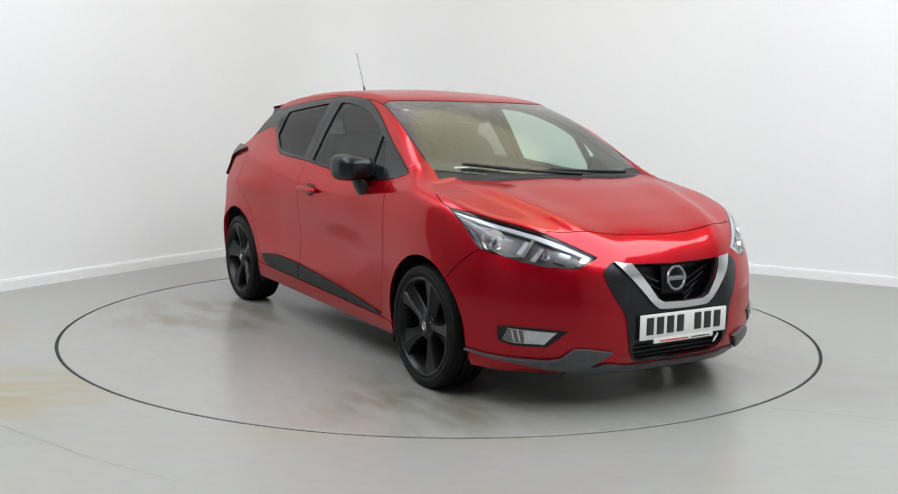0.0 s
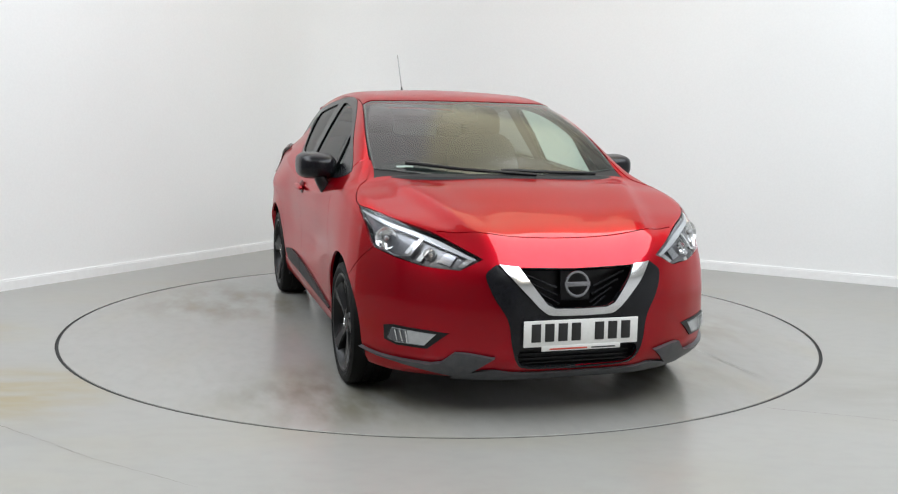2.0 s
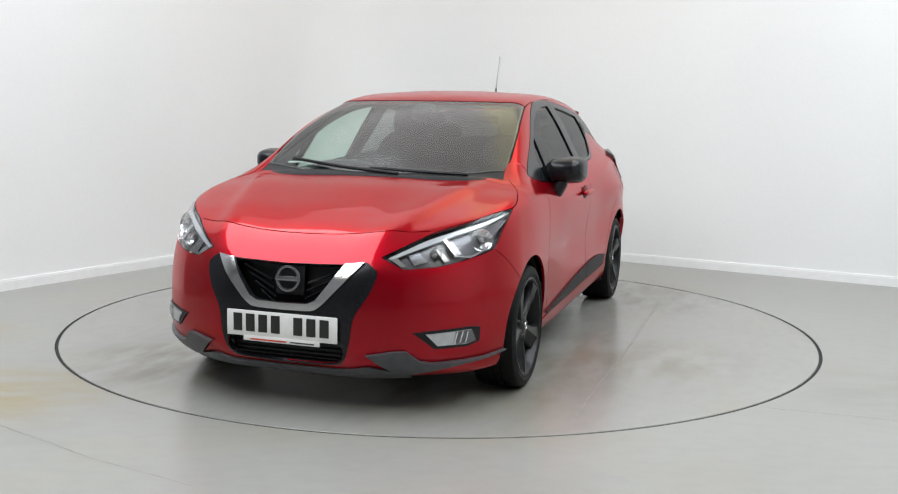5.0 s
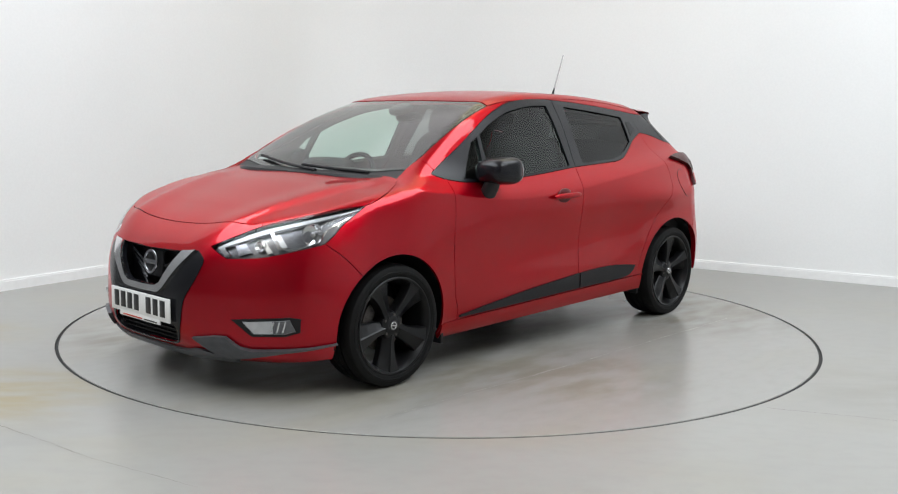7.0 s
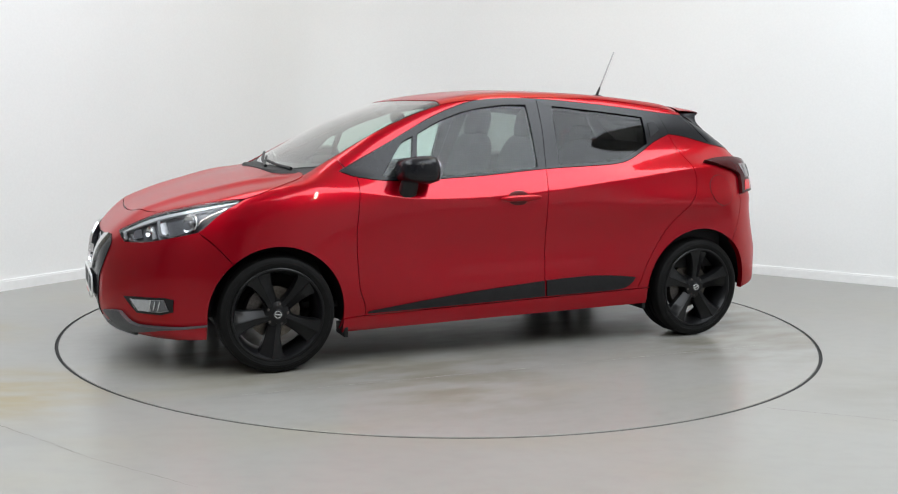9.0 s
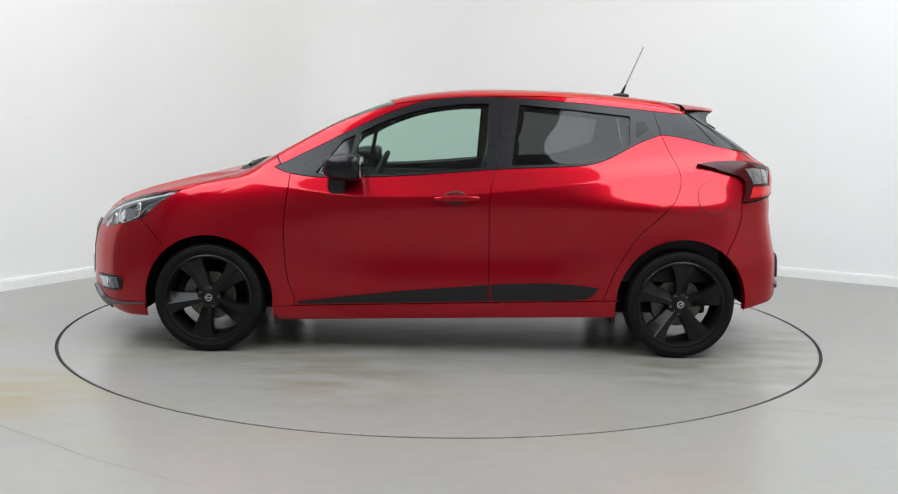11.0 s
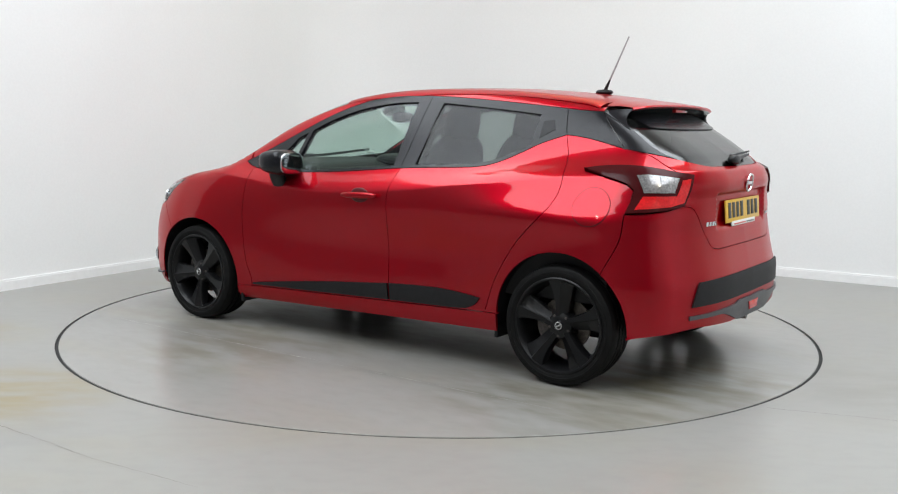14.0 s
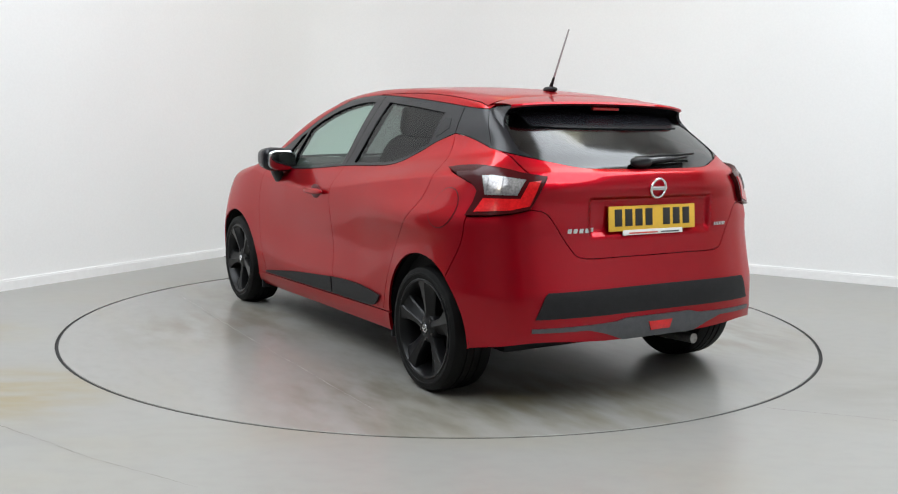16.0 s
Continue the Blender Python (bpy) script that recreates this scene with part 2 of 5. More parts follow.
def half_width(x, z):
    """The half-width of the skin at length x and height z, run smoothly from line to line, with a crease at the shoulder."""
    glass = lambda h: 0.775 - 0.5 * (h - 1.01) - 0.25 * (h - 1.01) * np.abs(h - 1.01) - np.where(x < -0.3, 0.066, 0.03) * ((x + 0.3) / 1.2) ** 2
    zc, zb = Z_CREASE(x), Z_BELT(x)
    zs = [0.10 + 0 * x, 0.20 + 0 * x, 0.32 + 0 * x, 0.56 + 0 * x, zc, np.maximum(zb, zc + 0.03), 1.25 + 0 * x, 1.5 + 0 * x]
    ys = [Y_SILL(x) - 0.09, Y_SILL(x) - 0.025, Y_SILL(x), Y_WAIST(x), Y_CREASE(x), glass(zs[5]), glass(1.25), glass(1.5)]
    z = np.clip(z, 0.10, 1.5)
    s = [(ys[i + 1] - ys[i]) / (zs[i + 1] - zs[i]) for i in range(7)]
    out = 0 * z
    for i in range(7):
        h = zs[i + 1] - zs[i]
        u = np.clip((z - zs[i]) / h, 0, 1)
        a = s[i] if i == 0 else 0.68 * s[i] + 0.32 * s[i - 1] if i == 4 else 0.5 * (s[i] + s[i - 1])
        b = s[i] if i == 6 else 0.68 * s[i] + 0.32 * s[i + 1] if i == 3 else 0.5 * (s[i] + s[i + 1])
        y = ys[i] * (1 + 2 * u) * (1 - u) ** 2 + a * h * u * (1 - u) ** 2 + ys[i + 1] * u * u * (3 - 2 * u) + b * h * u * u * (u - 1)
        out = np.where((z >= zs[i]) & (z <= zs[i + 1]), y, out)
    # the haunch over the rear wheel
    return out + 0.032 * np.exp(-((x + 1.15) / 0.45) ** 2) * np.exp(-((z - 0.805) / 0.08) ** 2)


RIDGE = spline([(2.1, 0.33), (1.9, 0.385), (1.5, 0.50), (1.1, 0.60), (0.9, 0.62)])


def bonnet_ridge(x, y):
    """Two soft ridges that run from the windscreen's corners to the grille."""
    u = np.clip((x - 1.08) / 0.2, 0, 1) * np.clip((2.06 - x) / 0.2, 0, 1)
    d = y - RIDGE(x)
    return u * 0.016 * np.where(d > 0, np.exp(-(d / 0.05) ** 2), np.exp(-(d / 0.13) ** 2))


def plate_recess(y, z):
    """The hollow for the number plate in the tailgate."""
    rise = lambda u: np.clip(u, 0, 1) ** 2 * (3 - 2 * np.clip(u, 0, 1))
    return 0.024 * rise((0.375 - y) / 0.035) * rise((z - 0.745) / 0.05) * rise((0.938 - z) / 0.022)


def smax(a, b, k):
    h = np.clip(0.5 + 0.5 * (a - b) / k, 0, 1)
    return b + (a - b) * h + k * h * (1 - h)


def skin(p):
    """Below nought inside the car, above it outside; p: n x 3."""
    x, y, z = p[:, 0], np.abs(p[:, 1]), p[:, 2]
    d = (y - half_width(x, z)) * 0.9
    d = smax(d, (x - FRONT(z) + FRONT_SWEEP(y)) * 0.8, 0.09)
    d = smax(d, (REAR(z) + REAR_SWEEP(y) * SWEPT(z) + plate_recess(y, z) - x) * 0.8, 0.06)
    d = smax(d, (z - TOP(x) + CROWN(x) * y * y - bonnet_ridge(x, y) + 0.004) * 0.9, 0.05)
    return smax(d, 0.16 - z, 0.03)


def meet(start, way, far=2.6):
    """Where rays from inside leave the skin."""
    a, b = np.zeros(len(start)), np.full(len(start), far)
    for _ in range(26):
        m = 0.5 * (a + b)
        inside = skin(start + way * m[:, None]) < 0
        a, b = np.where(inside, m, a), np.where(inside, b, m)
    return start + way * a[:, None]


def skin_normal(p):
    g = np.stack([skin(p + e) - skin(p - e) for e in np.eye(3) * 0.002], 1)
    return g / np.linalg.norm(g, axis=1)[:, None]


# ---------------------------------------------------------------- panels cut from the skin
def side_in(p):
    return np.stack([p[:, 0], p[:, 2]], 1)


def side_out(q):
    n = len(q)
    return meet(np.stack([q[:, 0], np.zeros(n), q[:, 1]], 1), np.tile([0.0, 1.0, 0.0], (n, 1)), 1.3)


def top_in(p):
    return p[:, :2].copy()


def top_out(q):
    n = len(q)
    return meet(np.stack([q[:, 0], q[:, 1], np.full(n, 0.6)], 1), np.tile([0.0, 0.0, 1.0], (n, 1)), 1.2)


def round_map(x0, sign):
    """Looks out from an upright axis at x0, to the nose (sign 1) or the tail (-1)."""
    def to(p):
        return np.stack([np.arctan2(p[:, 1], sign * (p[:, 0] - x0)) * 0.9, p[:, 2]], 1)

    def out(q):
        a = q[:, 0] / 0.9
        return meet(np.stack([np.full(len(q), x0), 0 * a, q[:, 1]], 1), np.stack([sign * np.cos(a), np.sin(a), 0 * a], 1), 1.6)
    return to, out


MAPS = {"side": (side_in, side_out), "top": (top_in, top_out), "front": round_map(1.0, 1), "rear": round_map(-0.9, -1)}


def at_side(*pts):
    return [(x, 0.8, z) for x, z in pts]


def on_skin(view, pts):
    to, out = MAPS[view]
    return out(to(np.array(pts, float)))


def run(view, pts, step=0.02, smooth=True):
    """A line on the skin through a few points: n x 3, its ends included."""
    k = on_skin(view, pts)
    if smooth and len(k) > 2:
        e = np.vstack([2 * k[0] - k[1], k, 2 * k[-1] - k[-2]])
        rows = []
        for i in range(1, len(e) - 2):
            a, b, c, d = e[i - 1], e[i], e[i + 1], e[i + 2]
            n = max(2, int(np.linalg.norm(c - b) / step))
            for u in np.arange(n) / n:
                rows.append(0.5 * (2 * b + (c - a) * u + (2 * a - 5 * b + 4 * c - d) * u * u + (3 * b - a - 3 * c + d) * u ** 3))
        rows.append(k[-1])
    else:
        rows = []
        for b, c in zip(k[:-1], k[1:]):
            n = max(1, int(np.linalg.norm(c - b) / step))
            rows += [b + (c - b) * u for u in np.arange(n) / n]
        rows.append(k[-1])
    return on_skin(view, rows)


def arc(cx, cz, r, a0, a1, n=26):
    a = np.radians(np.linspace(a0, a1, n))
    return on_skin("side", [(cx + r * math.cos(t), 0.8, cz + r * math.sin(t)) for t in a])


def mirrored(p):
    """A half outline, from the middle to the middle, made whole."""
    q = p[::-1].copy()
    q[:, 1] *= -1
    return np.vstack([p, q])


def inside(poly, q):
    a, b = poly, np.roll(poly, -1, 0)
    odd = np.zeros(len(q), bool)
    for (x0, y0), (x1, y1) in zip(a, b):
        if y0 != y1:
            odd ^= ((y0 > q[:, 1]) != (y1 > q[:, 1])) & (q[:, 0] < (x1 - x0) * (q[:, 1] - y0) / (y1 - y0) + x0)
    return odd


def tidy(poly, least=0.003):
    keep = [poly[0]]
    for p in poly[1:]:
        if np.linalg.norm(p - keep[-1]) > least:
            keep.append(p)
    while len(keep) > 3 and np.linalg.norm(keep[-1] - keep[0]) < least:
        keep.pop()
    return np.array(keep)


def shrink(poly, by):
    area = 0.5 * np.sum(poly[:, 0] * np.roll(poly[:, 1], -1) - np.roll(poly[:, 0], -1) * poly[:, 1])
    t = np.roll(poly, -1, 0) - np.roll(poly, 1, 0)
    n = np.stack([-t[:, 1], t[:, 0]], 1) / (np.linalg.norm(t, axis=1)[:, None] + 1e-9) * np.sign(area)
    return poly + n * by


def cut(view, outline, holes=(), gap=0.0018, proud=0.0, thick=0.012, cell=0.026, back=True):
    """Verts, faces, normals and material slots of a shell that covers an outline (n x 3) on the skin. It is proud of it by that much."""
    to, out = MAPS[view]
    loops = [shrink(tidy(to(np.asarray(outline))), gap)] + [shrink(tidy(to(np.asarray(h))), -gap) for h in holes]
    lo, hi = loops[0].min(0), loops[0].max(0)
    gx, gy = np.meshgrid(np.arange(lo[0], hi[0], cell), np.arange(lo[1], hi[1], cell * 0.9))
    gx = gx + (np.arange(len(gx)) % 2)[:, None] * cell / 2
    grid = np.stack([gx.ravel(), gy.ravel()], 1)
    ok = inside(loops[0], grid)
    for h in loops[1:]:
        ok &= ~inside(h, grid)
    ring = np.vstack(loops)
    grid = grid[ok]
    if len(grid):
        near = np.min(np.linalg.norm(grid[:, None] - ring[None], axis=2), 1)
        grid = grid[near > cell * 0.35]
    lines = []
    if view == "side":   # keep the shoulder's crease as an edge of the mesh
        for off in (-0.006, 0.006):
            xs = np.arange(lo[0], hi[0], 0.014)
            q = np.stack([xs, Z_CREASE(xs) + off], 1)
            q = q[inside(loops[0], q)]
            for h in loops[1:]:
                q = q[~inside(h, q)]
            if len(q):
                q = q[np.min(np.linalg.norm(q[:, None] - ring[None], axis=2), 1) > 0.009]
            lines.append(q)
        if len(grid):
            grid = grid[np.abs(grid[:, 1] - Z_CREASE(grid[:, 0])) > 0.017]
    pts, edges, n = np.vstack([ring, grid, *lines]), [], 0
    for l in loops:
        edges += [(n + i, n + (i + 1) % len(l)) for i in range(len(l))]
        n += len(l)
    v2, e2, f2, *_ = geometry.delaunay_2d_cdt([Vector(p) for p in pts], edges, [], 0, 1e-6)
    v2 = np.array([tuple(v) for v in v2])
    mid = np.array([v2[list(f)].mean(0) for f in f2])
    ok = inside(loops[0], mid)
    for h in loops[1:]:
        ok &= ~inside(h, mid)
    faces = [list(f) for f, k in zip(f2, ok) if k]
    P = out(v2)
    N = skin_normal(P)
    P = P + N * proud
    f = np.array(faces)
    g = np.cross(P[f[:, 1]] - P[f[:, 0]], P[f[:, 2]] - P[f[:, 0]])
    flip = np.sum(g * N[f[:, 0]], 1) < 0
    faces = [q[::-1] if k else q for q, k in zip(faces, flip)]
    count = {}
    for q in faces:
        for a, b in zip(q, q[1:] + q[:1]):
            count[(a, b)] = 1
    rim = [(a, b) for a, b in count if (b, a) not in count]
    verts, norms, slots = [P], [N], [0] * len(faces)
    base = len(P)
    ra, rb = np.array([r[0] for r in rim]), np.array([r[1] for r in rim])
    w = np.cross(P[rb] - P[ra], N[ra])
    w /= np.linalg.norm(w, axis=1)[:, None] + 1e-9
    deep = thick + max(proud, 0)
    verts += [P[ra], P[rb], P[rb] - N[rb] * deep, P[ra] - N[ra] * deep]
    norms += [w, w, w, w]
    m = len(rim)
    faces = faces + [[base + i + m, base + i, base + i + 3 * m, base + i + 2 * m] for i in range(m)]
    slots += [0] * m
    if back:
        base += 4 * m
        verts.append(P - N * deep)
        norms.append(-N)
        extra = [[base + k for k in q[::-1]] for q in faces[:len(slots) - m]]
        faces += extra
        slots += [1] * len(extra)
    return np.vstack(verts), faces, np.vstack(norms), slots


def panel(name, mat, parent, view, outline, label="", flip=False, inner=None, **how):
    """A panel of the car's skin as a part; flip: on the other flank."""
    V, F, N, S = cut(view, outline, **how)
    if flip:
        V, N, F = V * [1, -1, 1], N * [1, -1, 1], [q[::-1] for q in F]
    me = bpy.data.meshes.new(name)
    me.from_pydata(V.tolist(), [], F)
    me.polygons.foreach_set("use_smooth", [True] * len(F))
    me.polygons.foreach_set("material_index", S)
    me.materials.append(mat)
    me.materials.append(inner or M_TRIM)
    me.normals_split_custom_set_from_vertices(N.tolist())
    ob = new(name, me)
    ob.parent = parent
    if label:
        tagged(ob, label)
    return ob


def part(name, bm, mat, parent, label="", smooth=True):
    me = bpy.data.meshes.new(name)
    bm.normal_update()
    bm.to_mesh(me)
    bm.free()
    if smooth:
        me.polygons.foreach_set("use_smooth", [True] * len(me.polygons))
        me.set_sharp_from_angle(angle=radians(35))
    me.materials.append(mat)
    ob = new(name, me)
    ob.parent = parent
    if label:
        tagged(ob, label)
    return ob


def block(size, m, bevel=0.01, segments=2, bm=None):
    bm = bm or bmesh.new()
    made = bmesh.ops.create_cube(bm, size=1, matrix=m @ Matrix.Diagonal((*size, 1)))
    if bevel:
        edges = {e for v in made["verts"] for e in v.link_edges}
        bmesh.ops.bevel(bm, geom=list(edges), offset=bevel, segments=segments, affect="EDGES", profile=0.5)
    return bm


def rod(a, b, r0, r1, n=10, bm=None):
    bm = bm or bmesh.new()
    a, b = Vector(a), Vector(b)
    m = Matrix.Translation((a + b) / 2) @ (b - a).to_track_quat("Z", "Y").to_matrix().to_4x4()
    bmesh.ops.create_cone(bm, cap_ends=True, segments=n, radius1=r0, radius2=r1, depth=(b - a).length, matrix=m)
    return bm


def tube(points, r, n=8):
    """One bent rod through points."""
    bm, rings = bmesh.new(), []
    pts = [Vector(p) for p in points]
    for i, p in enumerate(pts):
        d = (pts[min(i + 1, len(pts) - 1)] - pts[max(i - 1, 0)]).to_track_quat("Z", "Y").to_matrix()
        rings.append([bm.verts.new(p + d @ Vector((r * math.cos(2 * math.pi * k / n), r * math.sin(2 * math.pi * k / n), 0))) for k in range(n)])
    for a, b in zip(rings[:-1], rings[1:]):
        for k in range(n):
            bm.faces.new((a[k], a[(k + 1) % n], b[(k + 1) % n], b[k]))
    bm.faces.new(rings[0][::-1]), bm.faces.new(rings[-1])
    return bm


def lathe(profile, n=72, bm=None):
    """Turns (radius, y) rows round the y axis."""
    bm = bm or bmesh.new()
    rings = []
    for r, y in profile:
        rings.append([bm.verts.new((r * math.cos(2 * math.pi * i / n), y, r * math.sin(2 * math.pi * i / n))) for i in range(n)])
    for a, b in zip(rings[:-1], rings[1:]):
        for i in range(n):
            bm.faces.new((a[i], a[(i + 1) % n], b[(i + 1) % n], b[i]))
    return bm


def moulded(size, m, power=(3.0, 3.0), nu=32, nv=16, shape=None):
    """A rounded, cushion-like form; shape(v) may bend it."""
    bm = bmesh.new()
    bmesh.ops.create_uvsphere(bm, u_segments=nu, v_segments=nv, radius=1)
    for v in bm.verts:
        d = (abs(v.co.x) ** power[0] + abs(v.co.y) ** power[0] + abs(v.co.z) ** power[1]) ** (-1 / power[0])
        v.co *= d
        v.co = Vector((v.co.x * size[0] / 2, v.co.y * size[1] / 2, v.co.z * size[2] / 2))
        if shape:
            v.co = shape(v.co)
        v.co = m @ v.co
    return bm


# ---------------------------------------------------------------- lines shared by the panels of the left flank
XF, XR, ZF, ZR, RF, RR = 1.2625, -1.2625, 0.292, 0.300, 0.338, 0.345
hood_front = run("top", [(1.888, 0, 0.7), (1.884, 0.12, 0.7), (1.862, 0.35, 0.7), (1.823, 0.478, 0.7), (1.79, 0.555, 0.7)])
lamp_top = run("front", [(1.955, 0.402, 0.681), (1.837, 0.541, 0.757), (1.755, 0.61, 0.791), (1.607, 0.734, 0.833), (1.51, 0.785, 0.852), (1.42, 0.83, 0.861)])
lamp_mid = int(np.argmin(np.linalg.norm(lamp_top - hood_front[-1], axis=1)))
lamp_low = np.vstack([run("front", [(1.955, 0.402, 0.681), (1.948, 0.455, 0.655), (1.940, 0.495, 0.635)]),
                      run("front", [(1.940, 0.495, 0.635), (1.89, 0.58, 0.640), (1.840, 0.643, 0.648), (1.737, 0.736, 0.676), (1.632, 0.80, 0.703)])])
lamp_back = run("front", [(1.632, 0.80, 0.703), (1.585, 0.808, 0.742), (1.55, 0.816, 0.778), (1.485, 0.825, 0.822), (1.42, 0.833, 0.861)])
hood_side = run("top", [(1.42, 0.812, 0.8), (1.35, 0.815, 0.8), (1.25, 0.79, 0.8), (1.15, 0.735, 0.9), (1.09, 0.69, 0.9)])
cowl = run("top", [(1.09, 0.69, 0.9), (1.085, 0.60, 0.9), (1.134, 0.32, 0.9), (1.172, 0, 0.9)])
glass_foot = run("top", [(1.155, 0, 0.9), (1.115, 0.32, 0.9), (1.01, 0.662, 0.9)])
glass_side = run("top", [(1.01, 0.662, 0.9), (0.94, 0.660, 1), (0.725, 0.640, 1), (0.52, 0.608, 1), (0.295, 0.570, 1)])
glass_head = run("top", [(0.295, 0.570, 1), (0.335, 0.3, 1), (0.352, 0, 1)])
roof_side = run("top", [(0.295, 0.570, 1), (0.1, 0.556, 1), (-0.3, 0.542, 1), (-0.8, 0.532, 1), (-1.15, 0.535, 1), (-1.29, 0.54, 1)])
roof_back = run("top", [(-1.29, 0.54, 1), (-1.31, 0.3, 1), (-1.315, 0, 1)])
bumper_seam = run("side", at_side((1.632, 0.703), (1.56, 0.64), (1.48, 0.552)))
arch_front_a = arc(XF, ZF, RF, 50, 0)
arch_front_b = arc(XF, ZF, RF, 197, 50, 40)
dlo_foot = run("side", at_side((0.925, 0.988), (0.87, 0.968), (0.813, 0.955), (0.626, 0.94), (0.2, 0.958), (-0.256, 0.996), (-0.6, 1.014), (-0.74, 1.025), (-0.84, 1.05), (-0.952, 1.101), (-1.043, 1.148), (-1.165, 1.192)))
dlo_head = run("side", at_side((0.925, 0.988), (0.825, 1.038), (0.675, 1.112), (0.525, 1.19), (0.376, 1.265), (0.224, 1.325), (0.07, 1.366), (-0.149, 1.384), (-0.401, 1.378), (-0.712, 1.358), (-1.02, 1.331), (-1.13, 1.320)))
door_a = run("side", at_side((0.838, 0.962), (0.838, 0.898), (0.861, 0.66), (0.842, 0.41), (0.812, 0.318), (0.808, 0.255)))
door_b = run("side", at_side((-0.256, 0.996), (-0.229, 0.866), (-0.227, 0.685), (-0.233, 0.376), (-0.241, 0.288)))
door_c = run("side", at_side((-1.165, 1.192), (-1.236, 1.0), (-1.222, 0.886), (-1.156, 0.797), (-1.02, 0.66), (-0.915, 0.49), (-0.865, 0.36), (-0.845, 0.306)))
sill_top = run("side", at_side((0.925, 0.245), (0.808, 0.255), (0, 0.280), (-0.845, 0.306), (-0.915, 0.308)))
sill_low = run("side", at_side((0.925, 0.172), (0, 0.194), (-0.915, 0.216)))
pillar_foot = run("side", at_side((-1.165, 1.192), (-1.24, 1.184), (-1.319, 1.170), (-1.475, 1.133)))
pillar_back = run("side", at_side((-1.475, 1.133), (-1.40, 1.215), (-1.315, 1.308)))
tail_top = run("rear", [(-1.345, 0.79, 1.030), (-1.45, 0.765, 1.045), (-1.58, 0.71, 1.048), (-1.748, 0.533, 1.015)])
tail_low = run("rear", [(-1.345, 0.79, 1.030), (-1.46, 0.78, 1.000), (-1.55, 0.778, 0.975), (-1.585, 0.774, 0.948)])
tail_out = run("rear", [(-1.585, 0.774, 0.948), (-1.58, 0.79, 0.90), (-1.568, 0.825, 0.842)], smooth=False)
tail_foot = run("rear", [(-1.568, 0.825, 0.842), (-1.65, 0.76, 0.850), (-1.719, 0.678, 0.864), (-1.745, 0.615, 0.880)])
tail_in = run("rear", [(-1.745, 0.615, 0.880), (-1.748, 0.533, 1.015)], smooth=False)
haunch = run("rear", [(-1.475, 0.66, 1.133), (-1.57, 0.61, 1.108), (-1.65, 0.605, 1.065), (-1.707, 0.590, 1.028)])
gate_side = run("rear", [(-1.745, 0.615, 0.880), (-1.773, 0.548, 0.862), (-1.803, 0.474, 0.747), (-1.828, 0.432, 0.684)])
gate_foot = run("rear", [(-1.828, 0.432, 0.684), (-1.838, 0.38, 0.668), (-1.855, 0.2, 0.668), (-1.862, 0, 0.668)])
gate_head = run("rear", [(-1.80, 0, 1.052), (-1.795, 0.2, 1.054), (-1.765, 0.36, 1.058), (-1.70, 0.46, 1.078), (-1.60, 0.56, 1.104), (-1.475, 0.66, 1.133)])
rear_seam = run("side", at_side((-1.568, 0.842), (-1.555, 0.72), (-1.484, 0.564)))
arch_rear_a = arc(XR, ZR, RR, 180, 130)
arch_rear_b = arc(XR, ZR, RR, 0, 130, 40)


def between(line, a, b):
    """The stretch of a line from the point nearest to a to that nearest to b, (x, z)."""
    i, j = (int(np.argmin(np.hypot(line[:, 0] - p[0], line[:, 2] - p[1]))) for p in (a, b))
    return line[i:j + 1] if i <= j else line[j:i + 1][::-1]


# ---------------------------------------------------------------- the car
car = tagged(new("hatchback_car"), "glossy red five-door hatchback with black wheels and trim on the turntable", "car")


